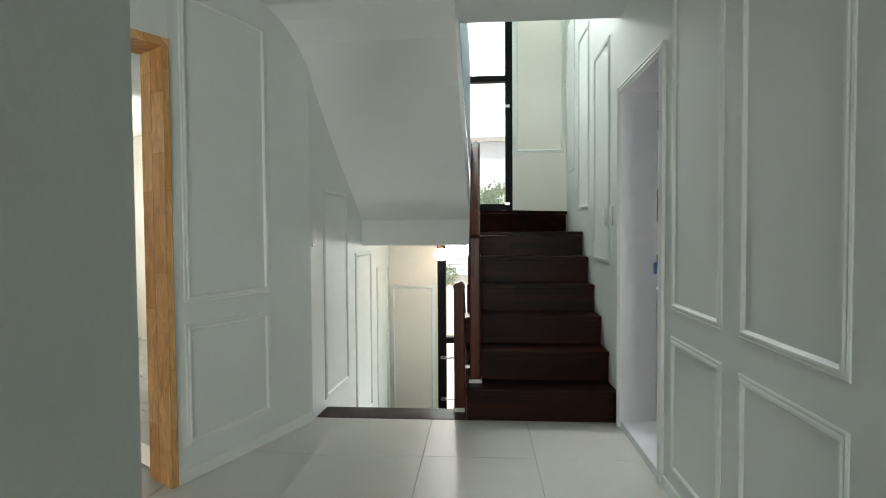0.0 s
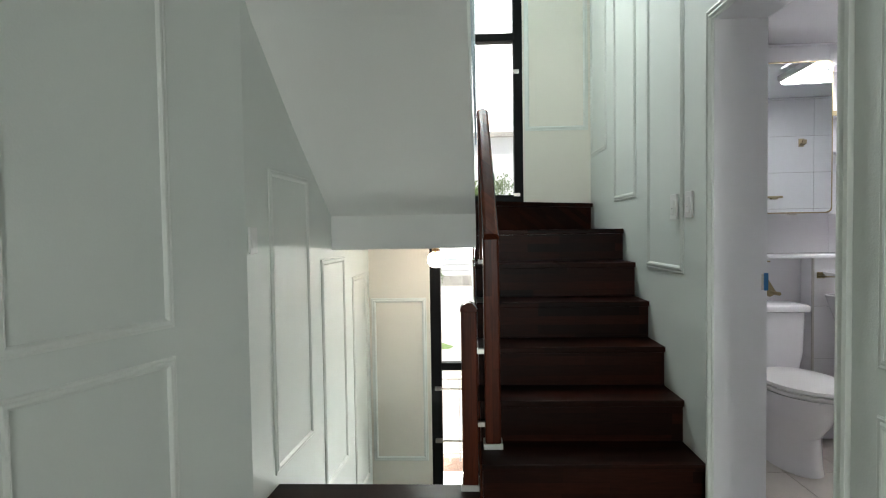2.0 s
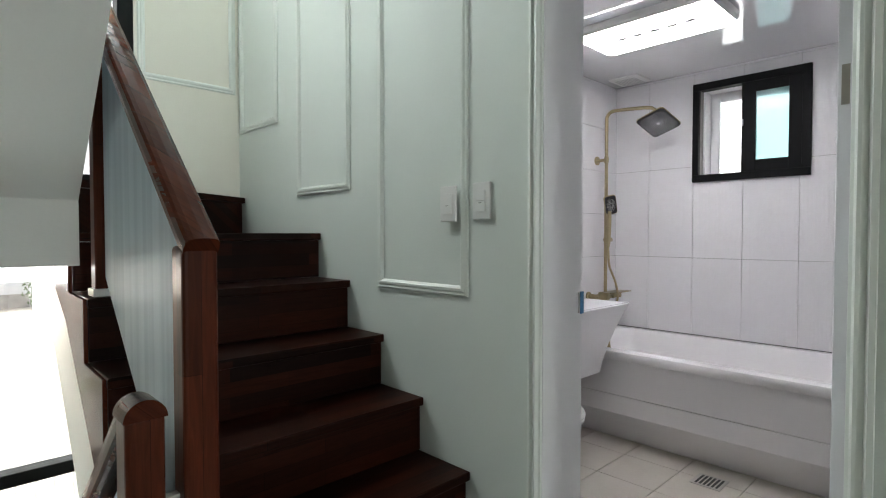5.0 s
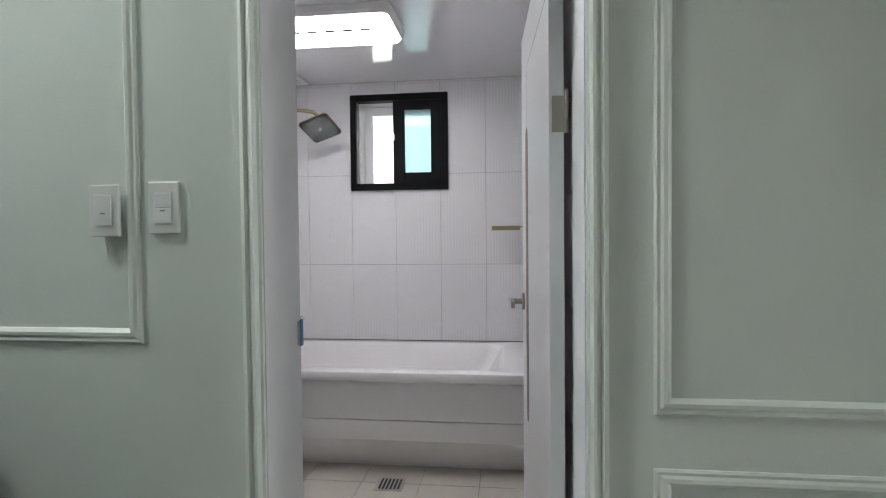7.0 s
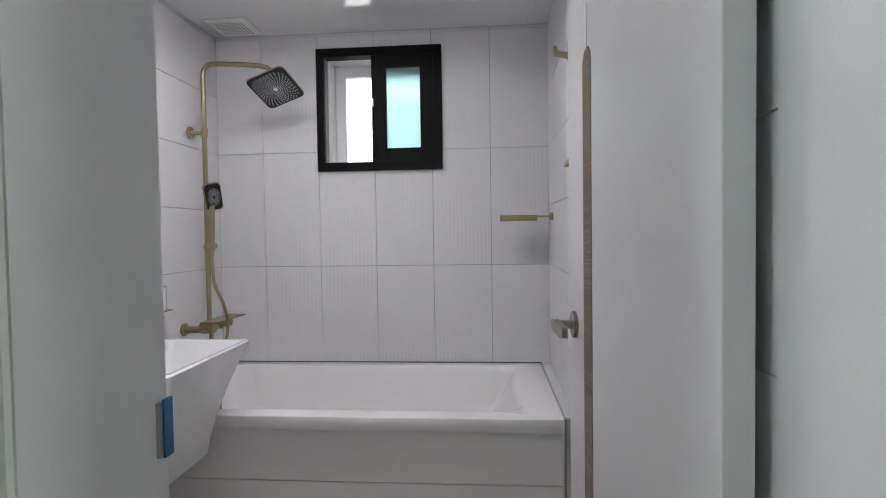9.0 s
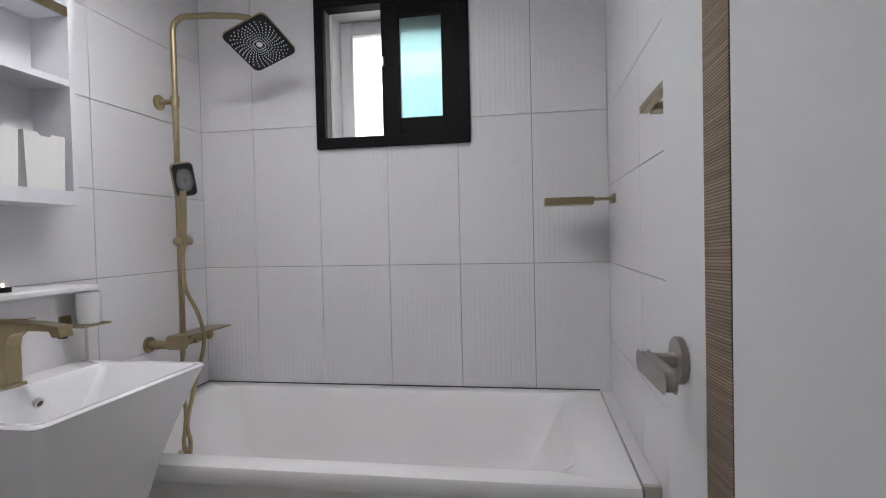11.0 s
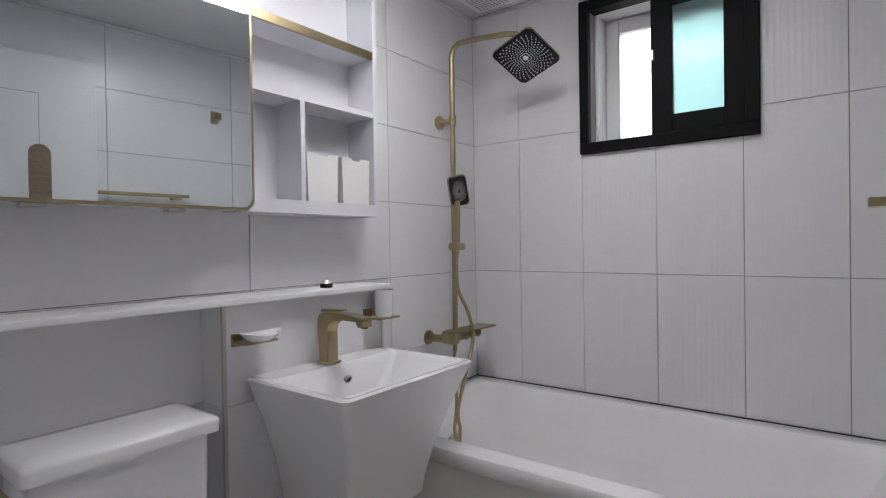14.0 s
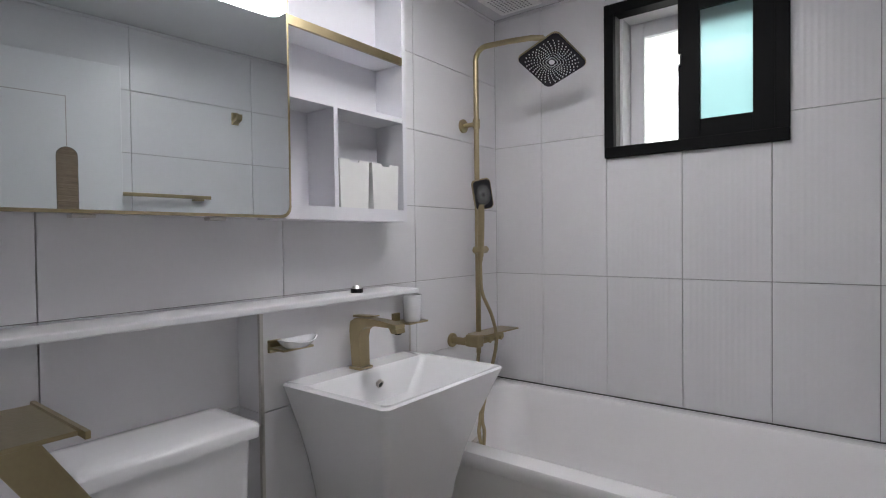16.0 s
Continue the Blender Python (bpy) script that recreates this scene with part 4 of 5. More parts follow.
for f, z in ((0.0, 0.41), (0.02, 0.412), (0.16, 0.46), (0.42, 0.56), (0.64, 0.65), (0.84, 0.73), (0.965, 0.785), (1.0, 0.800)):
    g = f ** 1.55
    w2, y_front = 0.150 + (hw - 0.150) * g, 5.735 + (5.62 - 5.735) * g
    loops.append(rrect(bx + 0.0, (y_front + LY) / 2, w2, (LY - y_front) / 2, 0.012 + 0.01 * f, z, 5))
loops += [rrect(bx, by, hw - 0.006, hd - 0.006, 0.018, SZ, 5), rrect(bx, by - 0.035, hw - 0.022, hd - 0.054, 0.02, SZ - 0.001, 5), rrect(bx, by - 0.035, hw - 0.034, hd - 0.066, 0.02, SZ - 0.014, 5),
          rrect(bx, by - 0.02, hw - 0.11, hd - 0.10, 0.03, SZ - 0.10, 5), rrect(bx, by - 0.01, hw - 0.17, hd - 0.15, 0.03, SZ - 0.125, 5)]
part("bowl", loft(loops), CERAMIC, basin, smooth=True)
part("overflow_ring", rod((2.81, 5.922, SZ - 0.046), (2.81, 5.913, SZ - 0.050), 0.013, segs=20), STEEL, basin)
# dark disc paints the shade inside the overflow
part("overflow_shade", rod((2.81, 5.914, SZ - 0.0496), (2.81, 5.9122, SZ - 0.0503), 0.008, segs=12), DARK, basin)
tap = thing("basin_tap", "brushed brass square basin tap on the basin rim", "tap", (2.779, 5.965, SZ))
part("base_plate", box(2.751, 2.807, 5.942, 5.990, SZ, SZ + 0.008), BRASS, tap, bevel=0.002)
pts = [(5.986, SZ + 0.008), (5.995, SZ + 0.120), (5.990, SZ + 0.146), (5.970, SZ + 0.158), (5.930, SZ + 0.160), (5.870, SZ + 0.158), (5.800, SZ + 0.150), (5.800, SZ + 0.138), (5.880, SZ + 0.140), (5.926, SZ + 0.136), (5.946, SZ + 0.122), (5.952, SZ + 0.100), (5.948, SZ + 0.008)]
part("body", prism([(2.758, y, z) for y, z in pts], (0, 0, 0), (0.042, 0, 0)), BRASS, tap, bevel=0.002)
part("lever", prism([(2.766, 5.985, SZ + 0.1585), (2.766, 5.940, SZ + 0.1610), (2.766, 5.895, SZ + 0.1650), (2.766, 5.895, SZ + 0.1685), (2.766, 5.985, SZ + 0.1655)], (0, 0, 0), (0.026, 0, 0)), BRASS, tap, bevel=0.001)
part("spout_lip", prism([(2.760, 5.830, SZ + 0.140), (2.760, 5.800, SZ + 0.138), (2.760, 5.797, SZ + 0.124), (2.760, 5.820, SZ + 0.124)], (0, 0, 0), (0.038, 0, 0)), BRASS, tap, bevel=0.001)
part("aerator", rod((2.779, 5.809, SZ + 0.126), (2.779, 5.809, SZ + 0.120), 0.010), BLACK_PLASTIC, tap)

soap = thing("soap_dish", "white ceramic soap dish on a brass bracket", "soap dish", (2.545, 5.97, 0.91))
part("bracket", box(2.490, 2.590, 5.955, LY - 0.001, 0.905, 0.911), BRASS, soap, bevel=0.001)
part("rose", box(2.490, 2.530, LY - 0.012, LY - 0.001, 0.895, 0.930), BRASS, soap, bevel=0.002)
def dish_ring(hx2, hy2, z, wave):
    out = []
    for k in range(32):
        a = 2 * math.pi * k / 32
        w = 1 + 0.05 * math.cos(4 * a)
        out.append(Vector((2.548 + hx2 * w * math.cos(a), 5.972 + hy2 * w * math.sin(a), z + wave * math.cos(2 * a))))
    return out


part("dish", loft([dish_ring(0.036, 0.026, 0.911, 0), dish_ring(0.048, 0.036, 0.920, 0.001), dish_ring(0.060, 0.045, 0.932, 0.004), dish_ring(0.057, 0.042, 0.933, 0.004), dish_ring(0.042, 0.030, 0.922, 0.001), dish_ring(0.02, 0.014, 0.918, 0)]), CERAMIC, soap, smooth=True)
cup = thing("tumbler_holder", "white ceramic tumbler on a brass bracket", "tumbler", (3.035, 5.97, 0.92))
part("bracket", box(2.985, 3.085, 5.945, LY - 0.001, 0.912, 0.918), BRASS, cup, bevel=0.001)
part("rose", box(2.985, 3.02, LY - 0.012, LY - 0.001, 0.905, 0.945), BRASS, cup, bevel=0.002)
bm = loft([[Vector((3.035 + r * math.cos(2 * math.pi * k / 24), 5.975 + r * math.sin(2 * math.pi * k / 24), z)) for k in range(24)] for r, z in ((0.027, 0.918), (0.031, 0.925), (0.033, 1.01), (0.030, 1.01), (0.028, 0.93))])
part("tumbler", bm, CERAMIC, cup, smooth=True)
plug = thing("basin_plug", "small black and chrome drain plug lying on the ledge", "plug", (2.845, 6.05, LZ))
part("body", rod((2.845, 6.05, LZ), (2.845, 6.05, LZ + 0.014), 0.020), BLACK_PLASTIC, plug)
part("knob", rod((2.845, 6.05, LZ + 0.014), (2.845, 6.05, LZ + 0.024), 0.017, r2=0.010), STEEL, plug)

# ---- toilet ----
wc = thing("toilet", "white ceramic close-coupled toilet with the lid down", "toilet", (2.18, 5.75, BFZ))
tx = 2.175


def egg(cy, hw2, hf, hb, z, k=28):
    """An egg-shaped level loop: hf to the front (-y), hb to the back."""
    out = []
    for j in range(k):
        a = 2 * math.pi * j / k
        s = math.sin(a)
        out.append(Vector((tx + hw2 * math.cos(a), cy + (hb if s > 0 else hf) * s, z)))
    return out


part("pedestal", loft([egg(5.74, 0.115, 0.21, 0.25, BFZ), egg(5.74, 0.11, 0.20, 0.25, 0.02), egg(5.74, 0.105, 0.19, 0.25, 0.15), egg(5.70, 0.15, 0.23, 0.28, 0.26), egg(5.68, 0.18, 0.27, 0.30, 0.34), egg(5.68, 0.182, 0.275, 0.30, 0.375)]), CERAMIC, wc, smooth=True)
part("seat", loft([egg(5.68, 0.178, 0.275, 0.20, 0.378), egg(5.68, 0.185, 0.285, 0.21, 0.384), egg(5.68, 0.185, 0.285, 0.21, 0.394), egg(5.68, 0.18, 0.28, 0.205, 0.399)]), PLASTIC, wc, smooth=True)
part("lid", loft([egg(5.68, 0.184, 0.284, 0.21, 0.402), egg(5.68, 0.188, 0.289, 0.213, 0.409), egg(5.68, 0.183, 0.283, 0.21, 0.424), egg(5.68, 0.15, 0.24, 0.18, 0.434), egg(5.68, 0.05, 0.08, 0.06, 0.438)]), PLASTIC, wc, smooth=True)
part("tank", loft([rrect(tx + 0.022, 6.035, 0.160, 0.088, 0.03, 0.36), rrect(tx + 0.022, 6.032, 0.178, 0.095, 0.03, 0.48), rrect(tx + 0.022, 6.03, 0.184, 0.098, 0.03, 0.715)]), CERAMIC, wc, smooth=True)
X = tx + 0.022
part("tank_lid", loft([rrect(X, 6.03, 0.184, 0.098, 0.02, 0.717), rrect(X, 6.025, 0.199, 0.107, 0.018, 0.720), rrect(X, 6.025, 0.200, 0.108, 0.018, 0.746), rrect(X, 6.026, 0.197, 0.105, 0.018, 0.752), rrect(X, 6.03, 0.185, 0.090, 0.02, 0.758), rrect(X, 6.035, 0.15, 0.05, 0.02, 0.762)]), CERAMIC, wc, smooth=True)
part("flush_lever", rod((tx - 0.19, 5.935, 0.66), (tx - 0.13, 5.925, 0.655), 0.009), STEEL, wc, "chrome flush lever")

# ---- shower ----
shower = thing("shower_column", "brushed brass shower column with a square black rain head", "shower", (3.56, 6.06, 0.77))
px, py = 3.574, 6.06
part("pipe", tube([(px, py, 0.79), (px, py, 1.2), (px, py, 1.6), (px, py, 1.975)] + [(px + 0.001 * k, py - 0.050 * (1 - math.cos(k * math.pi / 12)), 1.975 + 0.052 * math.sin(k * math.pi / 12)) for k in range(1, 7)] + [(px + 0.008, 5.90, 2.022), (3.594, 5.80, 2.016), (3.602, 5.755, 2.008), (3.609, 5.728, 1.985), (3.612, 5.719, 1.945)], 0.0115, segs=14), BRASS, shower, smooth=True)
part("wall_bracket", rod((px - 0.0, BYL - 0.002, 1.70), (px, py, 1.70), 0.010), BRASS, shower)
part("bracket_rose", rod((px, BYL - 0.001, 1.70), (px, BYL - 0.012, 1.70), 0.030, segs=24), BRASS, shower, bevel=0.002)
part("bracket_collar", rod((px, py, 1.68), (px, py, 1.72), 0.016), BRASS, shower)
hc = Vector((3.597, 5.711, 1.906))
nrm = Vector((-0.498, -0.180, -0.849)).normalized()
e1 = Vector((0.854, -0.273, -0.443))
e1 = (e1 - nrm * e1.dot(nrm)).normalized()
e2 = nrm.cross(e1)
MH = Matrix(((e1.x, e2.x, nrm.x, hc.x), (e1.y, e2.y, nrm.y, hc.y), (e1.z, e2.z, nrm.z, hc.z), (0, 0, 0, 1)))
bm = loft([rrect(0, 0, 0.060, 0.060, 0.03, -0.022), rrect(0, 0, 0.090, 0.090, 0.028, -0.014), rrect(0, 0, 0.101, 0.101, 0.024, -0.006), rrect(0, 0, 0.101, 0.101, 0.024, 0.002)])
bmesh.ops.transform(bm, matrix=MH, verts=bm.verts[:])
head = part("rain_head", bm, BRASS, shower)
bm = loft([rrect(0, 0, 0.099, 0.099, 0.023, 0.0015), rrect(0, 0, 0.099, 0.099, 0.023, 0.006), rrect(0, 0, 0.095, 0.095, 0.021, 0.008)])
bmesh.ops.transform(bm, matrix=MH, verts=bm.verts[:])
part("face_plate", bm, BLACK_PLASTIC, head, "black nozzle plate")
bm = bmesh.new()
for ring in range(2, 10):
    cnt = 32
    for j in range(cnt):
        a = 2 * math.pi * j / cnt + ring * 0.05
        rr = 0.0105 * ring * (1.0 - 0.10 * math.cos(4 * a))
        x_, y_ = rr * math.cos(a), rr * math.sin(a)
        if abs(x_) < 0.094 and abs(y_) < 0.094:
            bmesh.ops.create_cone(bm, cap_ends=True, segments=6, radius1=0.0013 + 0.00015 * ring, radius2=0.0010 + 0.00013 * ring, depth=0.004, matrix=MH @ Matrix.Translation((x_, y_, 0.0095)))
bmesh.ops.create_cone(bm, cap_ends=True, segments=16, radius1=0.012, radius2=0.010, depth=0.004, matrix=MH @ Matrix.Translation((0, 0, 0.0095)))
noz = part("nozzles", bm, NOZZLE, head)
tagged(noz, kind="stuff")
part("ball_joint", rod((3.612, 5.718, 1.950), (3.603, 5.713, 1.920), 0.016, r2=0.024), BRASS, shower)
# slider, hand shower, hose, mixer
part("slider", rod((px - 0.062, py - 0.030, 1.153), (px + 0.045, py - 0.012, 1.153), 0.0165, segs=20), BRASS, shower, bevel=0.004)
part("slider_clip", box(px - 0.066, px - 0.040, py - 0.062, py - 0.020, 1.140, 1.168), BRASS, shower, bevel=0.006)
hs = part("hand_shower", tube(curve_pts([(px - 0.050, py - 0.046, 1.125), (px - 0.050, py - 0.050, 1.20), (px - 0.046, py - 0.050, 1.28), (px - 0.046, py - 0.050, 1.345)]), 0.0145), BRASS, shower, smooth=True)
hm = Matrix.Translation((px - 0.045, py - 0.058, 1.388)) @ look((0, 0, 0), (-0.62, -0.76, -0.20), -12).to_3x3().to_4x4()
bm = loft([rrect(0, 0, 0.036, 0.060, 0.016, 0.014), rrect(0, 0, 0.042, 0.066, 0.018, 0.004), rrect(0, 0, 0.040, 0.064, 0.018, -0.006)])
bmesh.ops.transform(bm, matrix=hm, verts=bm.verts[:])
hh = part("hand_head", bm, BRASS, shower)
bm = loft([rrect(0, 0, 0.038, 0.062, 0.017, -0.005), rrect(0, 0, 0.036, 0.060, 0.017, -0.011)])
bmesh.ops.transform(bm, matrix=hm, verts=bm.verts[:])
part("face_plate", bm, BLACK_PLASTIC, hh, "black nozzle plate")
bm = bmesh.new()
for ring in range(2, 7):
    for j in range(26):
        a = 2 * math.pi * j / 26 + ring * 0.12
        bmesh.ops.create_cone(bm, cap_ends=True, segments=5, radius1=0.0015, radius2=0.0012, depth=0.003, matrix=hm @ Matrix.Translation((0.0047 * ring * math.cos(a), 0.0070 * ring * math.sin(a), -0.0118)))
tagged(part("nozzles", bm, NOZZLE, hh), kind="stuff")
part("mixer_body", box(px - 0.105, px + 0.10, 5.990, 6.070, 0.757, 0.784), BRASS, shower, bevel=0.006)
part("mixer_shelf", prism([(px - 0.06, 5.985, 0.787), (px + 0.18, 5.962, 0.790), (px + 0.18, 6.06, 0.790), (px - 0.06, 6.075, 0.787)], (0, 0, 0), (0, 0, 0.006)), BRASS, shower, bevel=0.001)
part("mixer_knob", box(px - 0.118, px - 0.075, 5.982, 6.05, 0.748, 0.800), BRASS, shower, bevel=0.008)
for x in (-0.03, 0.02, 0.06):
    part("button", rod((px + x, 5.992, 0.768), (px + x, 5.978, 0.766), 0.009, segs=14), BRASS, shower)
part("inlet_rose", rod((px - 0.10, BYL - 0.001, 0.765), (px - 0.10, BYL - 0.012, 0.765), 0.03, segs=24), BRASS, shower, bevel=0.002)
part("inlet", rod((px - 0.10, BYL - 0.005, 0.765), (px - 0.10, 6.05, 0.765), 0.016), BRASS, shower)
part("spout", rod((px - 0.06, 6.02, 0.758), (px - 0.06, 6.02, 0.715), 0.010), BRASS, shower)
part("hose", tube(curve_pts([(px - 0.050, py - 0.046, 1.13), (px - 0.055, py - 0.05, 1.07), (3.500, 5.99, 0.975), (3.545, 5.975, 0.88), (3.566, 5.965, 0.795), (3.560, 5.965, 0.73), (3.515, 5.96, 0.65), (3.468, 5.955, 0.57), (3.432, 5.95, 0.50), (3.424, 5.945, 0.46), (3.436, 5.945, 0.42), (3.430, 5.945, 0.36), (3.405, 5.94, 0.28), (3.39, 5.93, 0.22), (3.42, 5.92, 0.20), (3.445, 5.93, 0.27), (3.425, 5.95, 0.36), (3.412, 5.955, 0.42), (3.430, 5.96, 0.47), (3.442, 5.965, 0.54), (3.455, 5.99, 0.63), (px - 0.06, 6.02, 0.722)], 10), 0.0075), BRASS, shower, "brass spiral hose", smooth=True)
part("hose_nut", rod((px - 0.050, py - 0.046, 1.105), (px - 0.051, py - 0.047, 1.135), 0.011), BRASS, shower)

# ---- brass fittings on the side wall ----
cs = thing("corner_shelf", "brushed brass bar shelf on the tiled wall", "shelf", (3.72, 4.5, 1.275))
part("plate", box(3.66, 3.76, 4.47, 4.645, 1.254, 1.281), BRASS, cs, bevel=0.002)
part("plate", box(3.68, 3.74, BYR + 0.008, 4.475, 1.270, 1.278), BRASS, cs)
part("rose", box(3.67, 3.75, BYR - 0.001, BYR + 0.010, 1.258, 1.290), BRASS, cs, bevel=0.002)
tr = thing("towel_bar", "brushed brass towel bar on the tiled wall", "towel bar", (2.65, 4.43, 1.43))
part("bar", box(2.33, 2.985, 4.425, 4.443, 1.424, 1.441), BRASS, tr, bevel=0.002)
for x in (2.36, 2.905):
    part("arm", box(x, x + 0.05, BYR - 0.001, 4.426, 1.415, 1.432), BRASS, tr, bevel=0.002)
hk = thing("robe_hook", "brushed brass robe hook on the tiled wall", "hook", (3.145, 4.41, 1.87))
part("plate", box(3.125, 3.165, BYR - 0.001, BYR + 0.008, 1.845, 1.912), BRASS, hk, bevel=0.002)
part("arm", prism([(3.13, 4.40, 1.852), (3.13, 4.45, 1.862), (3.13, 4.455, 1.895), (3.13, 4.445, 1.895), (3.13, 4.44, 1.874), (3.13, 4.40, 1.868)], (0, 0, 0), (0.03, 0, 0)), BRASS, hk, bevel=0.001)
ph = thing("paper_holder", "brushed brass paper holder with a flat shelf", "paper holder", (1.76, 5.33, 1.04))
part("shelf", box(XB + 0.012, 1.80, 5.275, 5.40, 1.040, 1.044), BRASS, ph, bevel=0.001)
part("lip", box(1.797, 1.801, 5.258, 5.40, 1.0405, 1.047), BRASS, ph)
part("arm", prism([(1.735, 5.31, 1.04), (1.775, 5.31, 1.04), (1.86, 5.31, 0.90), (1.83, 5.31, 0.885)], (0, 0, 0), (0, 0.022, 0)), BRASS, ph, bevel=0.001)
part("rod", rod((1.835, 5.25, 0.905), (1.835, 5.39, 0.905), 0.008), BRASS, ph)
part("rose", box(XB + 0.010, XB + 0.020, 5.29, 5.36, 0.98, 1.05), BRASS, ph, bevel=0.002)

# ---- bathroom ceiling: lamp, vent; floor drain ----
bl = thing("bathroom_ceiling_lamp", "flat rectangular ceiling lamp with a bright white diffuser", "ceiling lamp", (2.835, 5.40, BZC))
LXC, LYC, LHX, LHY = 2.835, 5.402, 0.192, 0.345
part("frame", loft([rrect(LXC, LYC, LHX, LHY, 0.04, BZC - 0.001), rrect(LXC, LYC, LHX, LHY, 0.04, BZC - 0.030), rrect(LXC, LYC, LHX - 0.012, LHY - 0.012, 0.04, BZC - 0.044)]), PLASTIC, bl)
part("diffuser", loft([rrect(LXC, LYC, LHX - 0.014, LHY - 0.014, 0.04, BZC - 0.0445), rrect(LXC, LYC, LHX - 0.022, LHY - 0.022, 0.04, BZC - 0.056), rrect(LXC, LYC, LHX - 0.05, LHY - 0.05, 0.03, BZC - 0.062)]), LAMP_GLOW, bl, smooth=True)
CLIP = material("clip_grey", (0.3, 0.3, 0.32), 0.4)
for k in range(5):
    y = LYC - 0.20 + 0.085 * k
    part("clip", loft([rrect(LXC - 0.05, y, 0.014, 0.026, 0.012, BZC - 0.0615), rrect(LXC - 0.05, y, 0.012, 0.024, 0.010, BZC - 0.066)]), CLIP, bl)
vent = thing("ceiling_vent", "white slotted ceiling vent", "vent", (3.70, 5.96, BZC))
part("frame", loft([rrect(3.70, 5.96, 0.105, 0.105, 0.01, BZC - 0.001), rrect(3.70, 5.96, 0.105, 0.105, 0.01, BZC - 0.008), rrect(3.70, 5.96, 0.085, 0.085, 0.01, BZC - 0.014)]), PLASTIC, vent)
# small grey blocks on the face paint the shade of its openings
bm = bmesh.new()
for i in range(9):
    for j in range(9):
        box(3.70 - 0.068 + 0.017 * i - 0.004, 3.70 - 0.068 + 0.017 * i + 0.004, 5.96 - 0.068 + 0.017 * j - 0.003, 5.96 - 0.068 + 0.017 * j + 0.003, BZC - 0.0152, BZC - 0.0138, bm)
tagged(part("hole_shade", bm, material("vent_hole_shade", (0.25, 0.25, 0.26), 0.7), vent), kind="stuff")
drain = thing("floor_drain", "square steel floor drain grate", "drain", (2.955, 5.15, BFZ))
part("rim", box(2.885, 3.025, 5.08, 5.22, BFZ - 0.004, BFZ + 0.003), STEEL, drain)
# dark strips on the rim paint the shade in the grate
for k in range(6):
    part("slot_shade", box(2.90, 3.01, 5.095 + 0.019 * k, 5.106 + 0.019 * k, BFZ + 0.0028, BFZ + 0.0036), DARK, drain)

# ---- utility room behind the sliding door ----
UTILITY_TILE = material("grey_floor_tile", (0.27, 0.265, 0.25), 0.4, vary=0.1, scale=4, bump=0.1)
UTILITY_WALL = material("cream_wall", (0.64, 0.61, 0.54), 0.5, vary=0.04, scale=2, bump=0.05)
util_floor = part("floor_utility", box(0.9, 4.5, 0.0, 1.7, -0.055, -0.006, box(0.2, 0.9, 0.0, 0.7, -0.055, -0.006, m=ML), ML), GROUT)
tagged(util_floor, kind="structure")
for i in range(11):
    for j in range(4):
        if 0.85 * (0.2 + 0.4 * i) - 0.527 * (0.42 + 0.4 * j) < -0.30:
            continue
        part("tile", box(0.2 + 0.4 * i + 0.002, 0.2 + 0.4 * i + 0.398, 0.02 + 0.4 * j + 0.002, 0.02 + 0.4 * j + 0.398, -0.006, 0.005, m=ML), UTILITY_TILE, util_floor)
tagged(part("wall_utility_end", box(4.40, 4.52, 0.0, 1.8, -0.05, ZC, m=ML), UTILITY_WALL), kind="structure")
tagged(part("wall_utility_side", box(0.85, 4.52, 1.60, 1.70, -0.05, ZC, m=ML), UTILITY_WALL), kind="structure")
tagged(part("ceiling_utility", box(0.9, 5.0, -0.02, 1.7, 2.30, ZC + 0.1, box(0.2, 0.9, -0.02, 0.7, 2.30, ZC + 0.1, m=ML), ML), CEIL), kind="structure")
ul = thing("utility_ceiling_lamp", "small round white recessed ceiling lamp, lit", "ceiling lamp", tuple(ML @ Vector((3.2, 0.9, 2.30))))
part("disc", rod(ML @ Vector((3.2, 0.9, 2.299)), ML @ Vector((3.2, 0.9, 2.286)), 0.09, segs=24), LAMP_GLOW, ul)
# added lamp that brightens the room; the wall behind it is solid
area_lamp("utility_fill", ML @ Matrix.Translation((2.8, 0.16, 1.5)) @ Matrix.Rotation(radians(-90), 4, "X"), 1.2, 1.0, 46, (1.0, 0.97, 0.92))

boiler = thing("wall_boiler", "white wall-hung gas boiler with flexible flues above and pipes below", "boiler", tuple(ML @ Vector((4.25, 1.28, 1.14))))
YELLOW = material("yellow_label", (0.75, 0.62, 0.03), 0.5)
RED = material("red_pipe_wrap", (0.55, 0.02, 0.02), 0.5)
ORANGE = material("orange_hose", (0.55, 0.22, 0.07), 0.45)
GREEN = material("green_line", (0.25, 0.42, 0.16), 0.5)


def util_pipe(name, pts, r, mat, label=""):
    part(name, tube(curve_pts([ML @ Vector(p) for p in pts]), r), mat, boiler, label, smooth=True)


part("case", box(4.16, 4.38, 1.055, 1.500, 1.14, 1.82, m=ML), WHITE, boiler, bevel=0.015)
part("sticker", box(4.157, 4.161, 1.095, 1.205, 1.225, 1.355, m=ML), YELLOW, boiler, "yellow label")
part("badge", box(4.157, 4.161, 1.41, 1.47, 1.315, 1.335, m=ML), NICKEL, boiler)
part("printed_line", box(4.158, 4.161, 1.24, 1.33, 1.685, 1.690, m=ML), NICKEL, boiler)
part("printed_line", box(4.158, 4.161, 1.30, 1.485, 1.205, 1.210, m=ML), GREEN, boiler)
